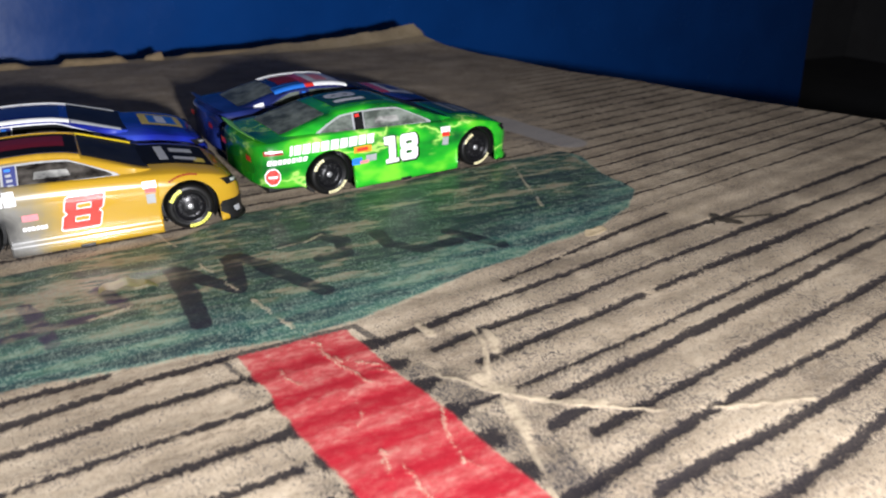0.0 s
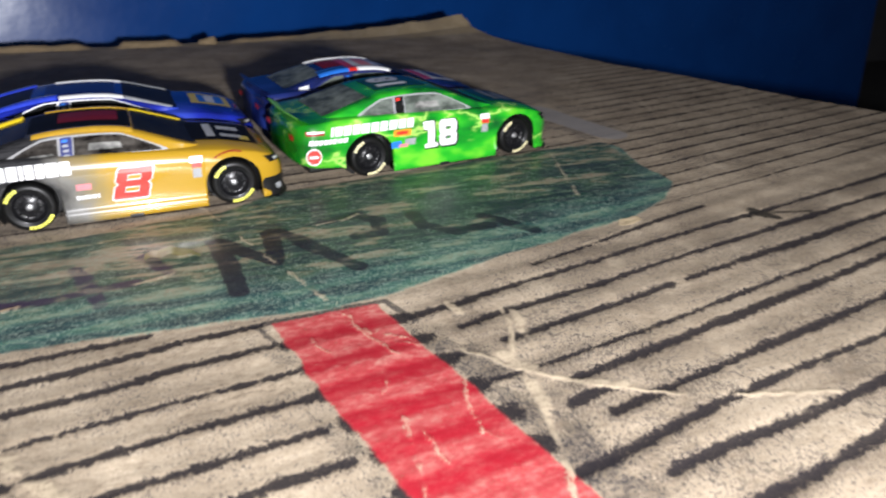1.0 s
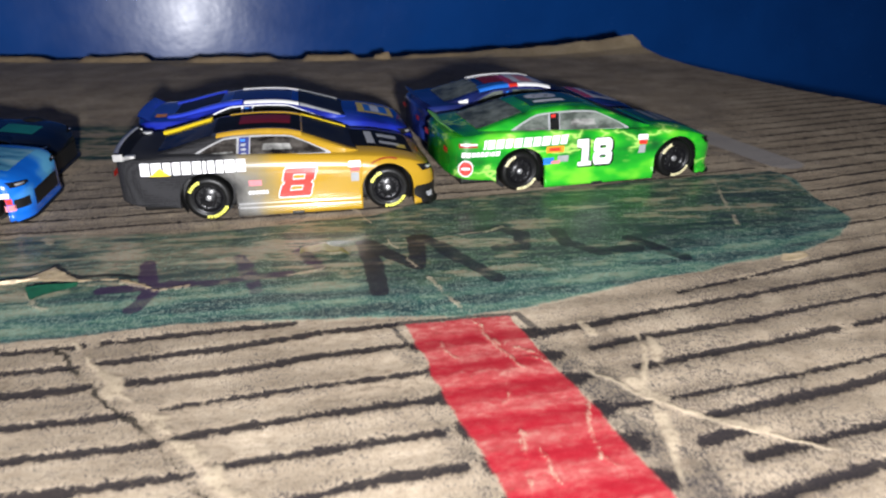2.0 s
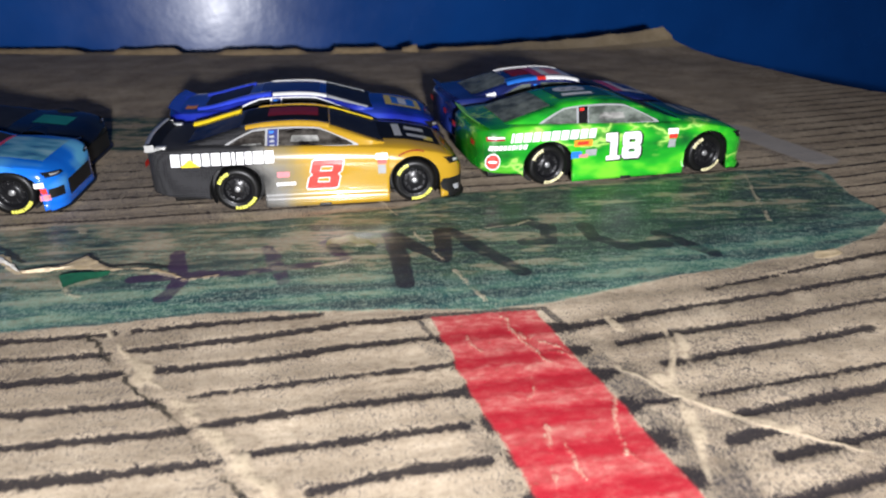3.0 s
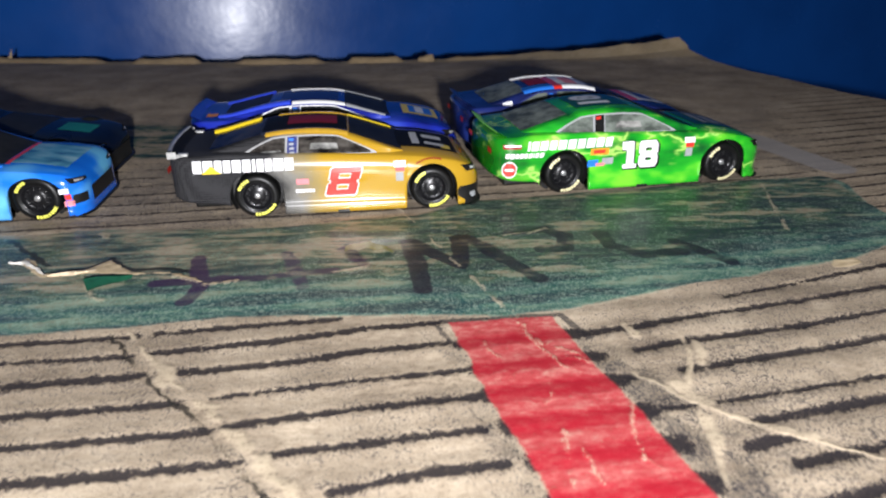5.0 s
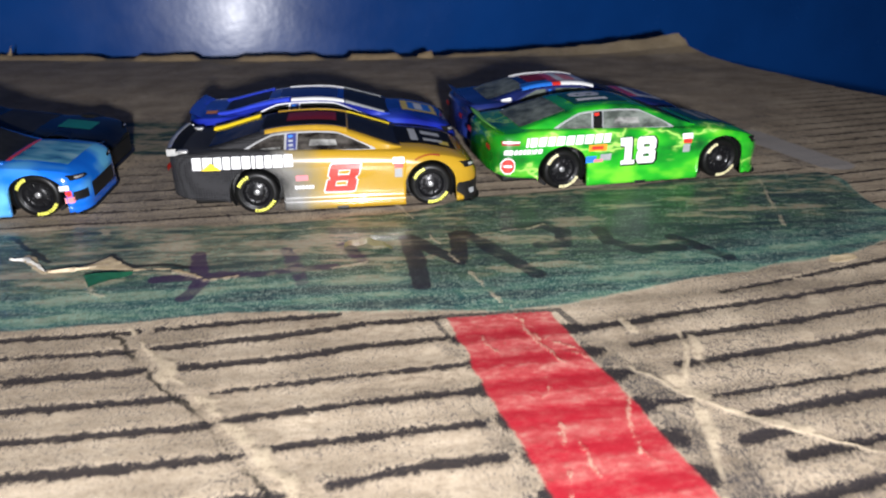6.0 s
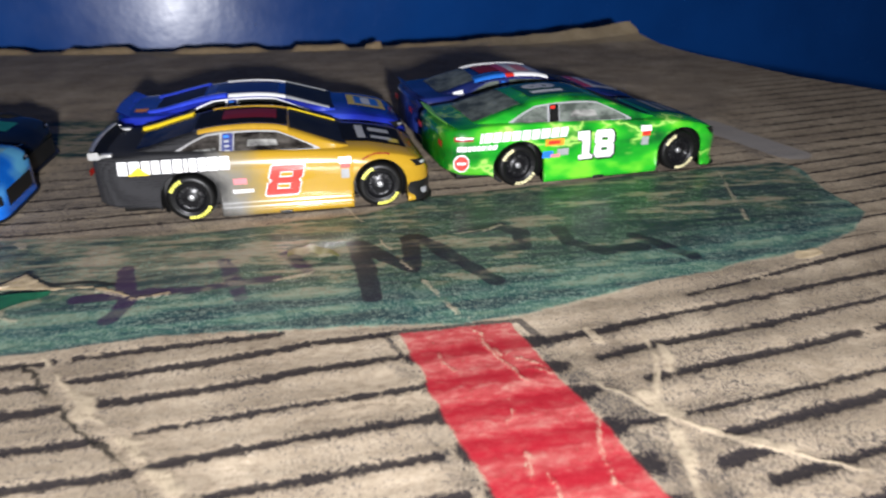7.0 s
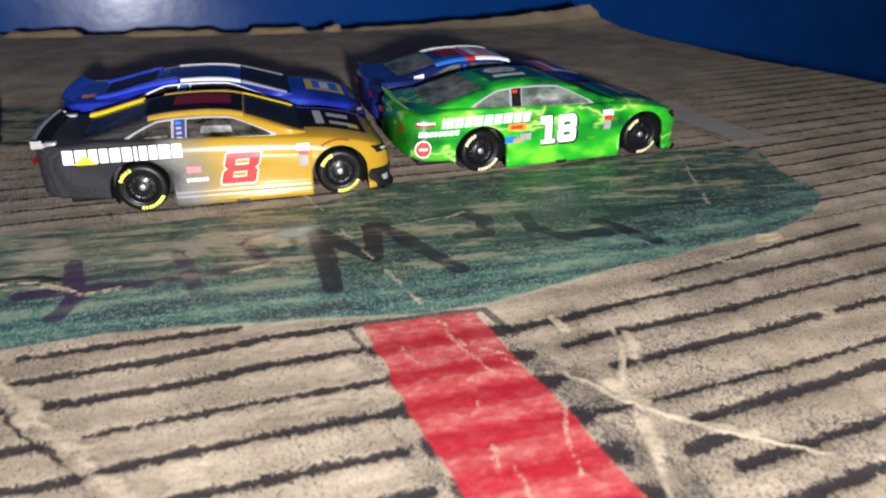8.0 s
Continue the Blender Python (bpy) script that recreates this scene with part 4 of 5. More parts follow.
def board_masks(X, Y):
    n1, n2, n3 = value_noise(X, Y, 9.0, 11), value_noise(X, Y, 28.0, 23), value_noise(X, Y, 2.2, 37)
    n4 = value_noise(X, Y, 0.75, 41, 2)
    coarse, fine = n1 - 0.5, n3 - 0.5
    streak = 0.55 * value_noise(X * 0.16, Y, 1.6, 53) + 0.45 * value_noise(X * 0.6, Y, 7.0, 59) + 0.25 * (value_noise(X * 0.35, Y, 0.9, 67) - 0.5)
    ph = (Y - rib_drift(X) + 77.2 + (n2 - 0.5) * 1.8 + (value_noise(X, Y, 13.0, 29) - 0.5) * 0.9) / RIB
    d = np.abs(ph - np.round(ph)) * RIB
    low = np.interp(X, [-400, -33, -15, 4, 24, 40, 55, 66, 90, 117, 131, 146, 156, 159], [-60, -57.8, -56.3, -54.4, -55, -56.2, -57.5, -55.6, -48.2, -41.6, -38.5, -31, -21, 5])
    up = np.interp(X, [-400, -54, -33, -5, 21, 40, 57, 81, 136, 166], [-8, -11.4, -9.6, -11.2, -8.7, -4.5, 3.7, 7.3, 14.8, 17])
    near_right = step(55, 110, X) * step(-45, -80, Y)

    # creases: pale where the liner is rubbed through, with a dark crack along the long one
    crease, bare = np.zeros_like(X), np.zeros_like(X)
    sx, sy = X + coarse * 1.6 + fine * 1.0, Y + fine * 1.2 + (n4 - 0.5) * 0.8
    for k, (pts, wide) in enumerate(((LONG_CREASE, 0.45), (SLANT_CREASE, 0.50), (SHORT_CREASE, 0.55), (((160, 78), (168, 74), (172, 64)), 1.3), (((-104, 225), (-84, 165), (-62, 105)), 2.6))):
        width = wide * (0.35 + 1.1 * n2)
        worn = step(0.32, 0.58, value_noise(X, Y, 5.0, 61 + k)) * (0.55 if k > 2 else 1.0)
        if k == 0:
            worn = worn * step(-56, -60, Y)
        crease = np.maximum(crease, step(width * 1.3, width * 0.5, seg_dist(sx, sy, pts)) * worn)
    for p, q, wide in BARE:
        away = seg_dist(X + coarse * 3.5 + fine * 1.2, Y + coarse * 2.5 + fine * 1.4, (p, q))
        bare = np.maximum(bare, step(wide * 1.0, wide * 0.35, away + fine * 1.2 + (n4 - 0.5) * 0.6))
    crease = np.maximum(crease, 0.80 * bare)
    for pts in RED_SCRATCHES:
        crease = np.maximum(crease, 0.7 * step(0.55, 0.12, seg_dist(X + coarse * 3.0 + fine * 0.8, Y + fine * 1.4, pts) + (n4 - 0.5) * 0.5) * step(0.36, 0.55, 0.5 * n3 + 0.5 * n1))
    # scuffs, and one patch of glare painted pale into the same mask
    for pts in SCUFFS_AND_GLARE:
        crease = np.maximum(crease, 0.9 * step(0.75, 0.3, seg_dist(X + coarse * 1.6, Y + fine * 1.1, pts)) * step(0.3, 0.5, 0.5 * n3 + 0.5 * n1))
    spots = np.zeros_like(X)
    for cx, cy, r in SPOTS:
        spots = np.maximum(spots, step(1.2, 0.6, np.hypot(X - cx - 0.2 * (Y - cy), (Y - cy) * 0.6) / r + fine * 1.3))
    bare = np.maximum(bare, spots)

    # the drawn lines of the near part, one by one; further off they follow the ribs
    lines = np.zeros_like(X)
    dust = np.zeros_like(X)
    wave = (value_noise(X, Y, 12.0, 83) - 0.5) * 0.4
    press = 0.45 + 1.1 * value_noise(X * 0.4, Y, 9.0, 87)
    for half, pts in LINES:
        lo, hi = min(p[1] for p in pts) - 5, max(p[1] for p in pts) + 5
        pick = (Y > lo) & (Y < hi) & (X > pts[0][0] - 5) & (X < pts[-1][0] + 5)
        if not pick.any():
            continue
        away = seg_dist(X[pick], (Y + wave)[pick], pts)
        rag = away + fine[pick] * 0.7 + (n4[pick] - 0.5) * 1.0
        w = half * press[pick] * 0.72
        lines[pick] = np.maximum(lines[pick], step(w * 1.9 + 0.25, w * 0.45, rag) * (0.62 + 0.25 * press[pick]) + 0.20 * step(w + 1.5, w * 0.8, rag))
        dust[pick] = np.maximum(dust[pick], step(3.4, 0.6, away))
    bound = np.where(X > 60, -36 + 0.19 * (X - 139), up - 1)
    line_w = 0.22 + 0.50 * value_noise(X, Y, 40.0, 71)
    dd = np.abs(d + fine * 0.8 + (n4 - 0.5) * 0.8) / line_w
    ribs = (0.8 * step(1.7, 0.4, dd) + 0.30 * step(3.6, 0.7, dd)) * (0.55 + 0.8 * np.clip(value_noise(X * 0.5, Y, 1.4, 101), 0.1, 0.7)) * step(0, 3, Y - bound)
    lines = np.maximum(lines, ribs) * (1 - 0.9 * crease) * (1 - 0.85 * spots)

    # the painted strip
    wob = coarse * 3.0
    band = step(20, 8, Y - low + wob * 2)
    between = step(0.9, 2.7, d + coarse * 2.0 + (n4 - 0.5) * 0.8)
    streak = np.clip(0.47 + (streak - 0.47) * 1.9, 0, 1)
    streak = streak - (0.03 + 0.10 * step(15, 50, X)) * (1 - band)
    streak = streak + (0.16 + 0.46 * between - streak) * 0.55 * band
    tape = step(-0.8, 0.8, Y - low + wob * 0.7) * step(-0.8, 0.8, up - Y + wob) * step(0.8, -0.8, X - (158 + 2.0 * np.sin(Y * 0.2)) + wob)
    far_green = step(48, 54, Y + wob) * step(100, 92, Y + wob) * step(40, 10, X) * 0.75
    green = tape * (1 - 0.36 * step(34, 8, X) * (1 - band) * step(0.36, 0.60, 0.6 * n2 + 0.4 * value_noise(X * 0.35, Y, 6.0, 109)))
    # the red line, slanting with its own ragged edges
    left = 43.8 + (-61 - Y) * 0.215 + coarse * 2.0 + fine * 0.8
    right = 62.8 + (-61 - Y) * 0.232 + coarse * 1.6
    red = step(-0.5, 0.5, X - left) * step(0.5, -0.5, X - right) * step(0.5, -0.5, Y + 59.2 - 0.05 * (X - 44) + fine)
    smudge = step(7.5, 2, np.abs(X - right - 4)) * step(-63, -67, Y) * (1 - red) * 0.72 * step(0.28, 0.58, 0.6 * n1 + 0.4 * n3)
    smudge = np.maximum(smudge, step(3.4, 1.0, np.abs(X - left + 2.6)) * step(-62, -70, Y) * (1 - red) * 0.65 * step(0.35, 0.62, n1))
    frame_line = seg_dist(X, Y + coarse * 1.0, ((40.5, -59.0), (64, -57.8), (67, -66)))
    smudge = np.maximum(smudge, 0.9 * step(1.1, 0.5, frame_line + fine * 0.6) * (1 - 0.8 * crease))
    smudge = np.maximum(smudge, 0.8 * step(0.9, 0.3, seg_dist(X, Y, ((41, -59.5), (44.5, -68))) + fine * 0.8))
    smear = near_right * step(0.50, 0.68, value_noise(X * 0.7 + Y * 0.3, Y, 12.0, 141)) * (0.4 + 0.6 * step(0.35, 0.6, n1))
    smudge = np.maximum(smudge, 0.52 * smear * (1 - red)) * (1 - 0.9 * bare)

    # the crayoned lane the cars stand on, and everything behind it
    lane = step(-2, 3, Y - up + wob * 1.4) * step(195, 150, X + (n2 - 0.5) * 60 - 0.25 * (Y - 20))
    # haze and specks thin out behind: paler colour makes up for torch falloff
    far = step(45, 130, Y)
    side_tint = step(95, 170, X) * 0.05 + 0.05 * near_right
    clouds = value_noise(X * 0.55, Y, 13.0, 111)
    haze = np.clip(0.10 + side_tint + (0.58 - 0.30 * far) * lane + 0.55 * (clouds - 0.42) + 0.25 * fine + 0.12 * step(8, 24, X) * step(62, 45, X) * step(-60, -75, Y), 0, 1)
    speck = 0.20 + (0.24 + 0.18 * step(40, 80, X)) * dust * step(0.22, 0.48, clouds) + 0.9 * (clouds - 0.40) + 0.25 * fine + 0.12 * step(40, 90, X)
    margin = step(-0.5, 0.8, low - Y) * step(4.5, 2.0, low - Y + wob)
    speck = np.maximum(speck, 0.42 * margin * step(0.4, 0.6, n2))
    speck = np.maximum(speck, 0.55 * step(0.55, 0.72, value_noise(X * 0.5, Y, 20.0, 121)) * step(60, 100, X))
    clean = np.maximum(0.8 * bare, 0.75 * step(0.54, 0.70, value_noise(X * 0.6, Y, 9.0, 151) + 0.25 * fine))
    speck = np.clip(speck, 0.0, 0.8) * (1 - 0.9 * clean) * (1 - 0.8 * far) * (1 - 0.8 * crease)
    haze = haze * (1 - 0.7 * clean)
    lines = lines * np.clip(1 - 0.25 * lane - 0.6 * lane * step(25, 60, Y), 0, 1) * (1 - 0.55 * step(60, 190, Y)) * (1 - 0.75 * tape)
    grey = step(6.4, 5.4, seg_dist(X + coarse * 2, Y, ((157, 60), (166, 24)))) * 0.85

    # marker strokes on the strip
    worn = 0.58 + 0.42 * step(0.66, 0.42, 0.45 * streak + 0.55 * n3)
    ink, purple = np.zeros_like(X), np.zeros_like(X)
    for k, pts in enumerate(STROKES):
        ink = np.maximum(ink, (0.98 if k < 4 else 0.80) * step(2.4, 1.5, seg_dist(X + coarse * 1.8, Y + coarse * 2.5 + fine * 0.8, pts)))
    ink *= worn
    for pts in FAINT_STROKES:
        purple = np.maximum(purple, 0.66 * step(2.1, 0.9, seg_dist(X + coarse * 2.2, Y + coarse * 2.5, pts)) * worn)
    for pts in PURPLE_STROKES:
        purple = np.maximum(purple, 0.95 * step(2.2, 1.3, seg_dist(X + coarse * 2.2, Y + coarse * 2.5 + fine, pts)) * worn)
    blot = 0.95 * step(4.6, 2.6, np.hypot((X - 162) * 0.9 + (Y + 46) * 0.3, (Y + 46) * 0.8) + coarse * 5 + fine * 4)
    blot = np.maximum(blot, 0.7 * step(1.2, 0.4, seg_dist(X + coarse * 2, Y, ((163, -46), (176, -50)))))
    rim = step(1.3, 0.5, seg_dist(X + coarse * 2, Y, ((288, 0), (276, -12), (268, -28), (262, -50)))) * 0.7
    crack = step(0.62, 0.22, seg_dist(X + 2.6 + coarse * 2.0 + fine * 1.2, Y + 0.9 + fine * 1.3, LONG_CREASE)) * step(-58, -60, Y)
    blot = np.maximum(np.maximum(blot, rim), 0.85 * crack * (0.5 + 0.5 * step(0.35, 0.5, n1)))
    # painted shadow of the open crease, and the dark line above the tear
    for pts, wide in ((SLIT_SHADOW, 0.9), (TEAR_TOP, 0.95)):
        blot = np.maximum(blot, step(wide, wide * 0.5, seg_dist(X + fine * 1.2, Y - 0.5 + fine * 0.9, pts)))
    jag = fine * 1.6 + (n4 - 0.5) * 1.0
    peak = np.interp(X, [-45, -42, -37, -33, -29, -26, -22, -19, -12, -6, -3, 3], [-24.8, -26.5, -33.2, -32.9, -31.6, -27.4, -31.4, -34.0, -34.0, -37.4, -40.0, -38.8])
    foot = np.interp(X, [-45, -37, -27, -19, -12, -6, -3, 3], [-26.4, -34.8, -33.4, -34.9, -35.0, -38.1, -40.6, -39.3])
    tear = step(-0.3, 0.3, peak - Y + jag * 0.7) * step(-0.3, 0.3, Y - foot + jag * 0.6) * step(-45, -43.5, X) * step(4, 2, X)
    chip = step(1.15, 0.85, np.hypot((X - 129) / 3.4, (Y + 40.4 - 0.3 * (X - 129)) / 1.7) + fine * 0.9)
    tear = np.maximum(tear, chip)
    edge_y = back_edge(X)
    tan = step(14, 6, edge_y - Y + (value_noise(X, Y, 16.0, 91) - 0.5) * 26) * step(0.30, 0.55, value_noise(X, Y * 0.1, 26.0, 97))
    tan = np.maximum(tan, step(95, 55, np.hypot(X - 203, Y - 258) + (n2 - 0.5) * 40) * step(224, 238, Y + coarse * 14))
    tan = np.maximum(tan, tear)
    return dict(tear=tear, speck=speck, lines=lines, green=np.maximum(green, far_green), red=red, crease=crease, haze=haze, smudge=smudge, grey=grey, ink=ink, purple=purple, blot=blot,
                tan=tan, ph=ph, n1=n1, n2=n2, n3=n3, streak=streak, tape=tape, band=band)


def board_height(X, Y, M):
    h = (0.06 * np.cos(2 * np.pi * M["ph"]) - 0.1) * (1 - 0.75 * step(10, 50, Y))
    h = h * (1 - 0.6 * M["tape"]) - 0.10 * M["lines"]
    h = h + 0.35 * (M["n2"] - 0.5) + 0.14 * (M["n1"] - 0.5) + 0.12 * M["crease"] + 0.14 * M["tear"] * (0.2 + 1.6 * M["n3"])
    # the far corner is curled up against the wall
    curl = np.clip((Y - back_edge(X) + 62) / 62, 0, 1) ** 1.9 * np.clip((X - 135) / 72, 0, 1) ** 1.7
    lumps = 0.55 + 0.9 * value_noise(X, Y * 0.4, 14.0, 171)
    torn = np.clip((Y - back_edge(X) + 14) / 14, 0, 1) * np.clip((X - 90) / 40, 0, 1) * np.clip((235 - X) / 20, 0, 1)
    return h - 0.2 + 7.5 * curl + 2.6 * torn * lumps


def right_edge(Y):
    return np.interp(Y, [-220, -10, 2, 34, 65, 95, 135, 199, 262], [340, 300, 293, 277, 264.5, 255, 238, 224, 209])


def board_material():
    m, nt, b = mat_base("crayoned_cardboard")

    def attr(name):
        a = nt.nodes.new("ShaderNodeAttribute")
        a.attribute_name = name
        sp = nt.nodes.new("ShaderNodeSeparateColor")
        nt.links.new(a.outputs["Color"], sp.inputs[0])
        return sp.outputs[0], sp.outputs[1], sp.outputs[2]

    lines, green, red = attr("mask_a")
    crease, haze, smudge = attr("mask_b")
    grey, ink, purple = attr("mask_c")
    blot, tan, streak = attr("mask_d")
    speck, tape, band = attr("mask_e")
    fine = noise_tex(nt, 2600.0, 2.0, 0.8)
    fibre = noise_tex(nt, 420.0, 4.0, 0.65, (1.0, 2.2, 1.0))
    broad = noise_tex(nt, 60.0, 3.0)
    hatch = noise_tex(nt, 2300.0, 2.0, 0.7, (1.5, 0.5, 1.0))
    grain = math_node(nt, "ADD", math_node(nt, "MULTIPLY", fine, 0.45), math_node(nt, "ADD", math_node(nt, "MULTIPLY", hatch, 0.3), math_node(nt, "MULTIPLY", fibre, 0.25)))

    def rubbed(mask, gain=2.2, bias=0.0, spread=1.7):
        """Crayon takes on the high grain first, so weak strokes break up into specks."""
        a = math_node(nt, "MULTIPLY_ADD", mask, gain)
        a.node.inputs[2].default_value = bias - 0.5
        g = math_node(nt, "MULTIPLY", math_node(nt, "SUBTRACT", grain, 0.5), spread * 3.6)
        keep = math_node(nt, "MULTIPLY", mask, 8.0, clamp=True)
        return math_node(nt, "MULTIPLY", math_node(nt, "ADD", a, g, clamp=True), keep)

    blend = math_node(nt, "ADD", math_node(nt, "MULTIPLY", grain, 0.55), math_node(nt, "MULTIPLY", math_node(nt, "ADD", fibre, broad), 0.225))
    kraft = ramp(nt, blend, ((0.40, (0.205, 0.160, 0.115)), (0.465, (0.37, 0.296, 0.212)), (0.53, (0.495, 0.402, 0.293)), (0.60, (0.63, 0.522, 0.390))))
    col = mix(nt, math_node(nt, "MULTIPLY", rubbed(haze, 1.6, -0.10, 1.6), 0.72), kraft, (0.185, 0.163, 0.148))
    col = mix(nt, math_node(nt, "MULTIPLY", rubbed(speck, 1.5, -0.06, 4.6), 0.80), col, (0.075, 0.062, 0.056))
    col = mix(nt, math_node(nt, "MULTIPLY", rubbed(smudge, 1.8, 0.0, 1.8), 0.85), col, (0.040, 0.037, 0.040))
    col = mix(nt, math_node(nt, "MULTIPLY", rubbed(lines, 2.2, -0.02, 3.0), 0.95), col, (0.021, 0.018, 0.021))
    # green and teal crayon, streaked along the ribs
    gfac = math_node(nt, "ADD", math_node(nt, "MULTIPLY", streak, 0.75), math_node(nt, "MULTIPLY", grain, 0.25))
    upper = ramp(nt, gfac, ((0.30, (0.004, 0.034, 0.036)), (0.42, (0.009, 0.060, 0.042)), (0.52, (0.026, 0.084, 0.046)), (0.62, (0.21, 0.185, 0.112))))
    lower = ramp(nt, gfac, ((0.32, (0.003, 0.040, 0.050)), (0.44, (0.008, 0.088, 0.086)), (0.54, (0.014, 0.128, 0.094)), (0.63, (0.10, 0.22, 0.15))))
    gcol = mix(nt, band, upper, lower)
    gcov = rubbed(math_node(nt, "MULTIPLY", green, math_node(nt, "SUBTRACT", 1.38, streak)), 1.9, 0.12, 1.5)
    col = mix(nt, math_node(nt, "MULTIPLY", gcov, 0.92), col, gcol)
    col = mix(nt, math_node(nt, "MULTIPLY", math_node(nt, "MULTIPLY", green, rubbed(lines, 1.6, -0.1, 1.6)), 0.6), col, (0.004, 0.034, 0.042))
    pale = rubbed(math_node(nt, "MULTIPLY", tape, math_node(nt, "MULTIPLY", streak, math_node(nt, "ADD", math_node(nt, "MULTIPLY", band, 0.50), 0.40))), 1.6, -0.10, 5.5)
    col = mix(nt, math_node(nt, "MULTIPLY", pale, 0.50), col, (0.40, 0.48, 0.37))
    # red wax lies thick in some patches and lets the paper through in others
    patchy = math_node(nt, "ADD", math_node(nt, "MULTIPLY", noise_tex(nt, 260.0, 4.0, 0.7, (0.9, 1.2, 1.0)), 0.40), math_node(nt, "ADD", math_node(nt, "MULTIPLY", fibre, 0.25), math_node(nt, "MULTIPLY", grain, 0.35)))
    rcol = ramp(nt, patchy, ((0.40, (0.36, 0.016, 0.026)), (0.49, (0.45, 0.045, 0.055)), (0.56, (0.51, 0.13, 0.12)), (0.64, (0.55, 0.27, 0.21))))
    col = mix(nt, math_node(nt, "MULTIPLY", rubbed(red, 1.75, 0.0, 1.5), 0.92), col, rcol)
    col = mix(nt, math_node(nt, "MULTIPLY", math_node(nt, "MULTIPLY", red, lines), 0.65), col, (0.36, 0.010, 0.022))
    col = mix(nt, math_node(nt, "MULTIPLY", rubbed(grey, 2.0, 0.1, 1.2), 0.80), col, (0.33, 0.31, 0.30))
    col = mix(nt, math_node(nt, "MULTIPLY", rubbed(blot, 2.0), 0.9), col, (0.016, 0.015, 0.014))
    col = mix(nt, math_node(nt, "MULTIPLY", rubbed(purple, 2.2, 0.1, 0.9), 0.85), col, (0.045, 0.020, 0.058))
    col = mix(nt, math_node(nt, "MULTIPLY", rubbed(ink, 2.0, 0.1, 0.7), 0.85), col, (0.016, 0.013, 0.024))
    col = mix(nt, math_node(nt, "MULTIPLY", rubbed(crease, 1.6, -0.10, 2.4), 0.66), col, (0.54, 0.445, 0.31))
    col = mix(nt, math_node(nt, "MULTIPLY", rubbed(tan, 2.4, 0.15, 0.8), 0.9), col, ramp(nt, blend, ((0.42, (0.44, 0.33, 0.19)), (0.60, (0.64, 0.51, 0.33)))))
    nt.links.new(col, b.inputs["Base Color"])
    rough = nt.nodes.new("ShaderNodeMapRange")
    nt.links.new(green, rough.inputs[0])
    rough.inputs[3].default_value, rough.inputs[4].default_value = 0.78, 0.46
    nt.links.new(rough.outputs[0], b.inputs["Roughness"])
    nt.links.new(math_node(nt, "MULTIPLY", tape, math_node(nt, "MULTIPLY", broad, 0.20)), b.inputs["Coat Weight"])
    b.inputs["Coat Roughness"].default_value = 0.20
    spec = nt.nodes.new("ShaderNodeMapRange")
    nt.links.new(tape, spec.inputs[0])
    spec.inputs[3].default_value, spec.inputs[4].default_value = 0.10, 0.24
    nt.links.new(spec.outputs[0], b.inputs["Specular IOR Level"])
    bump(nt, b, grain, 0.45, 0.0002)
    return m


def add_mask(me, name, a, b, c):
    at = me.color_attributes.new(name, "FLOAT_COLOR", "POINT")
    at.data.foreach_set("color", np.stack([a, b, c, np.ones_like(a)], -1).astype(np.float32).ravel())


def sheet_mesh(name, us, vs):
    """A height field over the sheet; u runs from the outer left to the right edge."""
    U, V = np.meshgrid(us, vs)
    R = right_edge(V)
    X = -228 + U * (R + 228)
    Y = V + (back_edge(X) - 279) * np.clip((V - 110) / 169, 0, 1)
    ragged = (value_noise(X, Y, 7.0, 5) - 0.5)
    X = X + ragged * 3.0 * np.clip((U - 0.985) / 0.015, 0, 1)
    Y = Y + ragged * 7.0 * np.clip((V - 269) / 10, 0, 1)
    M = board_masks(X, Y)
    Z = board_height(X, Y, M)
    ny, nx = X.shape
    me = bpy.data.meshes.new(name)
    co = np.stack([X, Y, Z], -1).reshape(-1, 3) * MM
    idx = np.arange(nx * ny).reshape(ny, nx)
    quads = np.stack([idx[:-1, :-1], idx[:-1, 1:], idx[1:, 1:], idx[1:, :-1]], -1).reshape(-1, 4)
    me.vertices.add(len(co))
    me.vertices.foreach_set("co", co.astype(np.float32).ravel())
    me.loops.add(quads.size)
    me.loops.foreach_set("vertex_index", quads.astype(np.int32).ravel())
    me.polygons.add(len(quads))
    me.polygons.foreach_set("loop_start", np.arange(0, quads.size, 4, dtype=np.int32))
    me.polygons.foreach_set("loop_total", np.full(len(quads), 4, dtype=np.int32))
    me.polygons.foreach_set("use_smooth", np.ones(len(quads), dtype=bool))
    me.update()
    r = lambda k: M[k].ravel()
    add_mask(me, "mask_a", r("lines"), r("green"), r("red"))
    add_mask(me, "mask_b", r("crease"), r("haze"), r("smudge"))
    add_mask(me, "mask_c", r("grey"), r("ink"), r("purple"))
    add_mask(me, "mask_e", r("speck"), r("tape"), r("band"))
    add_mask(me, "mask_d", r("blot"), r("tan"), r("streak"))
    border = np.concatenate([np.stack([X[:, -1], Y[:, -1], Z[:, -1]], -1), np.stack([X[-1, ::-1], Y[-1, ::-1], Z[-1, ::-1]], -1)])
    return me, border


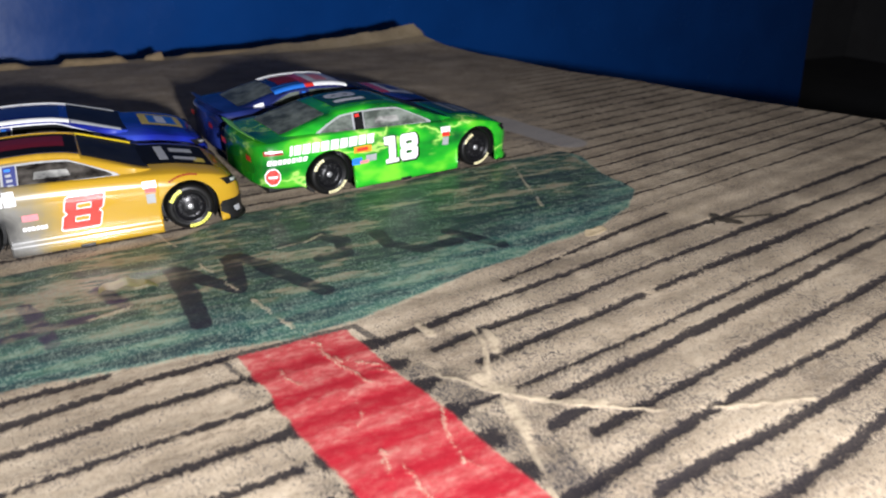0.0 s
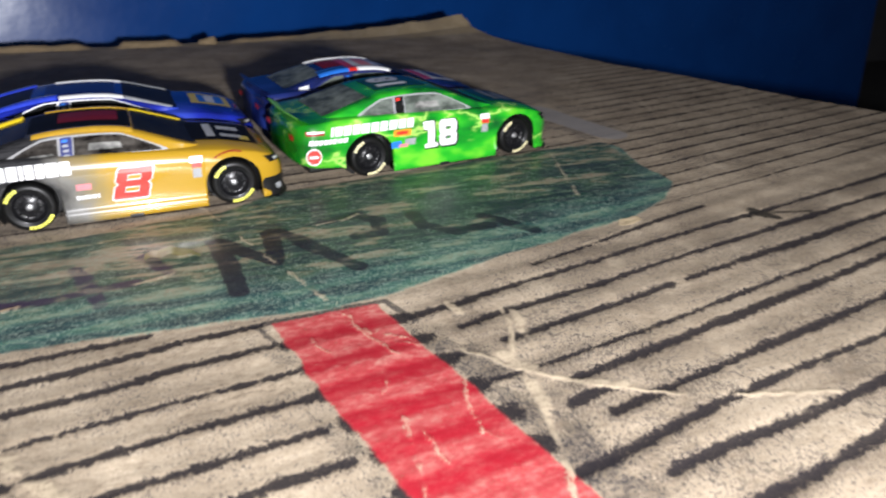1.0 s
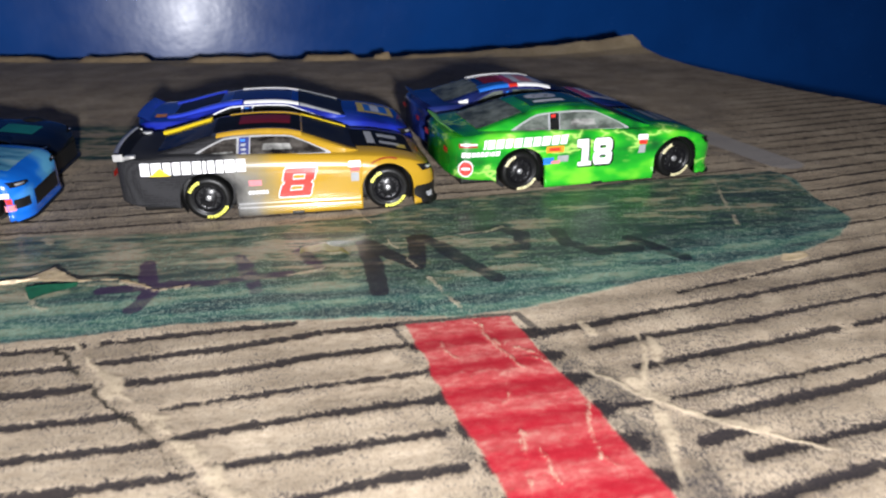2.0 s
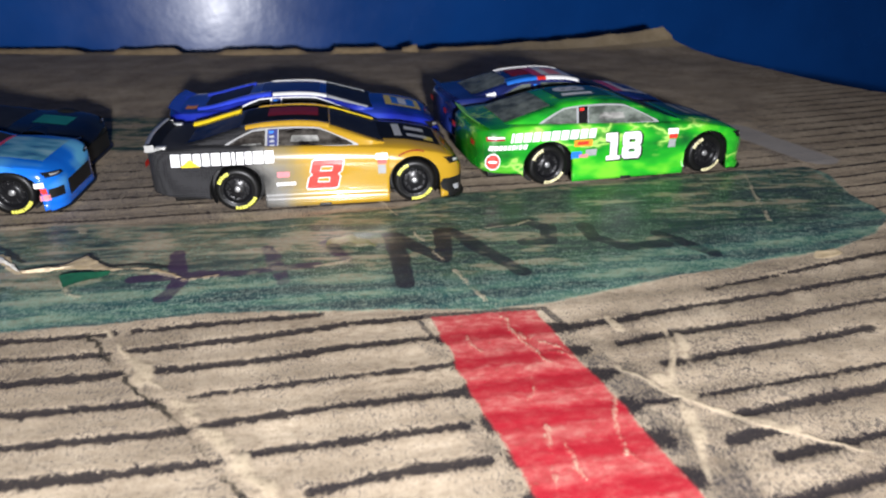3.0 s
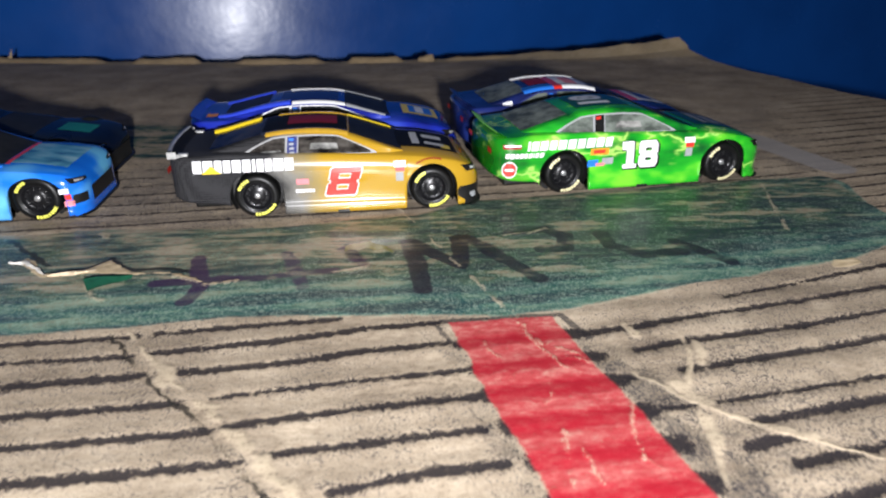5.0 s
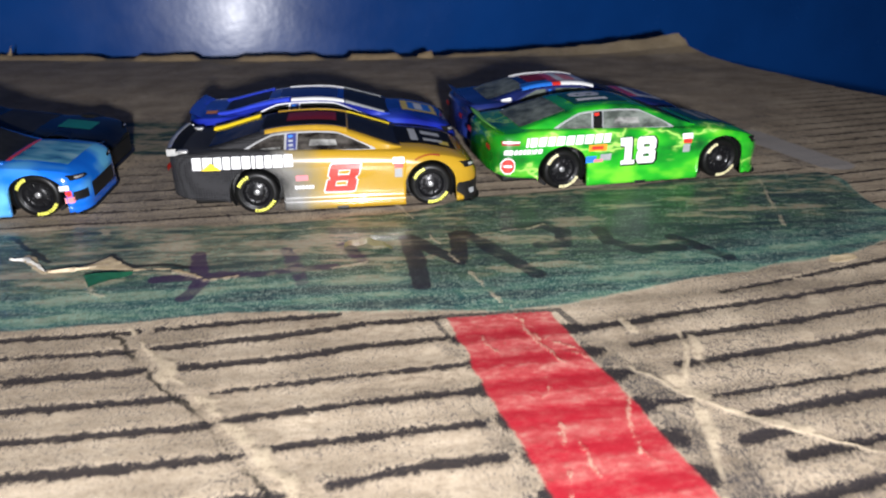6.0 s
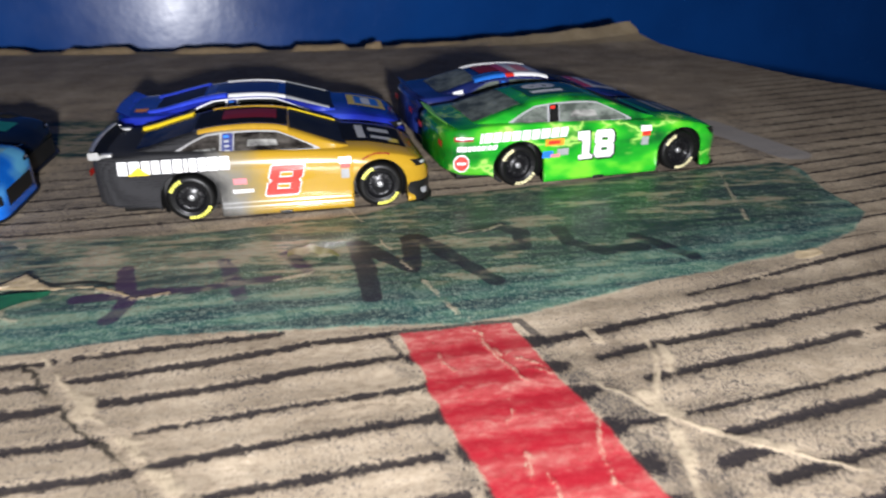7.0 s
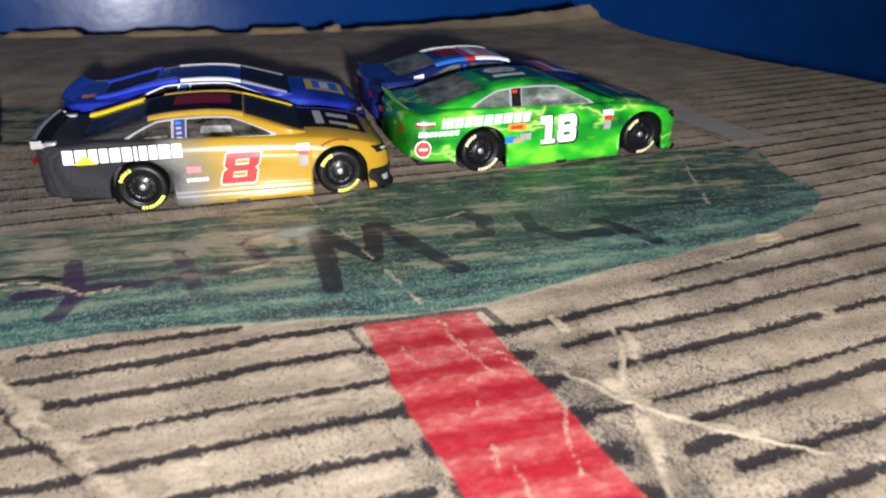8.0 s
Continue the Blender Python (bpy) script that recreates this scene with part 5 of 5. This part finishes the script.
BOARD = board_material()
KRAFT = simple("bare_kraft_paper", (0.46, 0.37, 0.25), 0.8, vary=0.25, scale=700, bumpy=0.4)
KRAFT_DARK = simple("cut_cardboard_edge", (0.26, 0.17, 0.085), 0.85, vary=0.35, scale=900, bumpy=0.5)
track = new("cardboard_track")
tagged(track, "corrugated cardboard sheet crayoned as a race track with worn creases", "cardboard track")
us = np.concatenate([np.linspace(0, 0.30, 160, endpoint=False), np.linspace(0.30, 0.74, 1000, endpoint=False), np.linspace(0.74, 1.0, 260)])
vs = np.concatenate([np.linspace(-215, -125, 40, endpoint=False), np.linspace(-125, 20, 420, endpoint=False), np.linspace(20, 279, 200)])
me, border = sheet_mesh("top_sheet", us, vs)
me.materials.append(BOARD)
sheet = new("top_sheet", me)
sheet.parent = track
rows = [[(x * MM, y * MM, z * MM), (x * MM, y * MM, (z - 1.5) * MM), (x * MM, y * MM, (z - 3.6) * MM)] for x, y, z in border[::3]]
part("cut_edge", grid_bm(rows), KRAFT_DARK, track, "ragged cut edge of the cardboard")
part("under_sheet", box_bm(-0.226, 0.205, -0.214, 0.240, -0.0042, -0.0016), KRAFT_DARK, track)


def scrap(points, width, height, seed):
    """A lifted tear of liner paper: a low ragged ridge along a short line."""
    n = 60
    tt = np.linspace(0, 1, len(points))
    t = np.linspace(0, 1, n)
    x, y = np.interp(t, tt, [p[0] for p in points]), np.interp(t, tt, [p[1] for p in points])
    wob = np.clip(0.5 + 1.5 * (value_noise(x, y * 0 + seed * 9.0, 2.2, 200 + seed) - 0.5), 0, 1)
    env = np.sin(math.pi * t) ** 0.5
    rows = []
    for k in range(n):
        w = width * env[k] * (0.45 + 0.9 * wob[k])
        h = height * env[k] * (0.25 + 1.1 * (1 - wob[k]))
        jig = (wob[k] - 0.5) * 2.2
        rows.append([(x[k] * MM, (y[k] - w) * MM, -0.0003), (x[k] * MM, (y[k] - w * 0.45) * MM, h * 0.45 * MM), (x[k] * MM, (y[k] + jig) * MM, h * MM),
                     (x[k] * MM, (y[k] + jig + 0.18) * MM, (h - 0.06) * MM), (x[k] * MM, (y[k] - w * 0.2) * MM, 0.0)])
    return grid_bm(rows)


WHITE_PAPER = simple("white_paper", (0.6, 0.57, 0.52), 0.7, vary=0.3, scale=800, bumpy=0.5)
part("torn_liner", scrap(((-47, -27), (-43, -27.5), (-40, -30), (-36.5, -33.8)), 1.5, 0.4, 7), WHITE_PAPER, track, "lifted tear of pale paper")
part("torn_liner", scrap(((-36, -34.2), (-32, -33.6), (-27, -32.8)), 1.0, 0.5, 1), KRAFT, track)
flap = grid_bm([[((-27.6 + 9.2 * u + 2.6 * v * (1 - u)) * MM, (-37.4 + 1.4 * u - 4.8 * v * (1 - 0.8 * u)) * MM, (0.45 - 0.4 * v + 0.15 * math.sin(5 * u)) * MM) for v in (0, 0.33, 0.66, 1)] for u in np.linspace(0, 1, 9)])
part("torn_flap", flap, simple("green_crayon_paper", (0.010, 0.085, 0.042), 0.5, vary=0.5, scale=600, bumpy=0.3), track, "folded green painted paper flap")
peel = grid_bm([[((23.5 + 10.5 * u) * MM, (-27.6 - 1.0 * u + (1.2 + 4.6 * math.sin(math.pi * min(1.0, 0.12 + u * 0.9))) * v + 0.5 * math.sin(17 * u)) * MM, (0.15 + 0.75 * (1 - v) * math.sin(math.pi * u) ** 0.6) * MM) for v in (0, 0.3, 0.6, 1)] for u in np.linspace(0, 1, 15)])
part("peeled_flake", peel, simple("yellow_green_varnish", (0.20, 0.24, 0.09), 0.35, vary=0.5, scale=420, bumpy=0.5), track, "curled flake of yellow-green varnish")


def torn_strip(x0, x1, height, seed):
    """Bare torn paper curling up along the back edge."""
    n = max(10, int((x1 - x0) / 1.5))
    xs = np.linspace(x0, x1, n)
    wob = value_noise(xs, xs * 0 + seed * 11.0, 9.0, 300 + seed)
    env = np.clip(np.sin(np.linspace(0, math.pi, n)) * 3.0, 0, 1)
    rows = []
    for x, q, e in zip(xs, wob, env):
        y = float(back_edge(x)) - 1.5
        h = height * e * (0.75 + 1.2 * q)
        rows.append([(x * MM, (y - 5.0 - 3 * q) * MM, -0.0003), (x * MM, (y - 2.5) * MM, h * 0.4 * MM), (x * MM, (y - 0.4) * MM, h * MM), (x * MM, (y + 0.3) * MM, (h - 0.3) * MM), (x * MM, y * MM, -0.002)])
    return grid_bm(rows)


TORN = simple("torn_brown_paper", (0.50, 0.36, 0.20), 0.85, vary=0.3, scale=300, bumpy=0.3)
for k, (x0, x1, h) in enumerate(((-228, -210, 2.0), (-203, -126, 1.5), (-112, -72, 1.7), (-54, -2, 1.4), (10, 42, 1.7), (50, 60, 1.8), (66, 128, 0.9))):
    part("torn_edge", torn_strip(x0, x1, h, k), TORN, track, "torn brown paper on the back edge" if k == 0 else "")
flake = grid_bm([[((-193 + 9.5 * t) * MM, (263 - 0.6 * t) * MM, -0.0002), ((-186.5 + 3.2 * t) * MM, 0.264, (0.0002 + 0.0065 * t))] for t in (0.0, 0.35, 0.7, 1.0)])
part("torn_edge", flake, TORN, track)

# ---- the room: table, blue wall, dark surroundings ----
def wall_blue_material():
    m, nt, b = mat_base("glossy_blue_wall_paint")
    f = noise_tex(nt, 14.0, 4.0, 0.6)
    nt.links.new(ramp(nt, f, ((0.35, (0.0052, 0.066, 0.305)), (0.65, (0.0068, 0.081, 0.365)))), b.inputs["Base Color"])
    nt.links.new(ramp(nt, noise_tex(nt, 22.0, 4.0, 0.6), ((0.3, (0.20, 0.20, 0.20)), (0.7, (0.29, 0.29, 0.29)))), b.inputs["Roughness"])
    b.inputs["Specular IOR Level"].default_value = 0.3
    bump(nt, b, noise_tex(nt, 42.0, 3.0), 0.10, 0.002)
    return m


BLUE_WALL = wall_blue_material()
# grey raised so the added, unseen walls and ceiling bounce fill into the shadows
DARK_WALL = simple("dark_room_paint", (0.10, 0.10, 0.105), 0.8, vary=0.2, scale=20)
DARK_WOOD = simple("dark_stained_wood", (0.02, 0.015, 0.012), 0.6, vary=0.4, scale=40)


def structure(name, bm, material, label):
    ob = new(name, mesh_of(bm, name, material, False))
    return tagged(ob, label, "wall" if "wall" in name else name.split("_")[0], "", "structure")


wall = structure("wall_north", box_bm(-0.60, 0.957, 0, 0.02, -0.195, 0.45), BLUE_WALL, "glossy deep blue painted wall behind the track")
wall.matrix_basis = Matrix.Translation((0, 0.360, 0)) @ Matrix.Rotation(math.atan(0.202), 4, "Z") @ Matrix.Rotation(radians(-4.4), 4, "X")
structure("wall_far", box_bm(-1.0, 1.6, 0.95, 1.0, -0.20, 0.60), DARK_WALL, "dark far wall of the unlit room")
structure("wall_east", box_bm(1.6, 1.66, -0.7, 1.0, -0.20, 0.60), DARK_WALL, "dark side wall of the unlit room")
structure("wall_west", box_bm(-1.06, -1.0, -0.7, 1.0, -0.20, 0.60), DARK_WALL, "dark side wall of the unlit room")
structure("wall_south", box_bm(-1.0, 1.6, -0.76, -0.70, -0.20, 0.60), DARK_WALL, "unseen wall behind the camera, its grey raised to bounce torch light")
structure("floor", box_bm(-1.06, 1.66, -0.76, 1.0, -0.24, -0.20), DARK_WALL, "dark floor of the unlit room")
structure("ceiling", box_bm(-1.06, 1.66, -0.76, 1.0, 0.60, 0.64), DARK_WALL, "unseen ceiling, its grey raised to bounce torch light")
table = new("table")
tagged(table, "low dark wooden table under the cardboard track", "table")
part("tabletop", box_bm(-0.222, 0.20, -0.21, 0.235, -0.034, -0.0043, 0.002), DARK_WOOD, table)
for tx in (-0.19, 0.17):
    for ty in (-0.18, 0.21):
        part("leg", box_bm(tx - 0.02, tx + 0.02, ty - 0.02, ty + 0.02, -0.20, -0.034, 0.002), DARK_WOOD, table)
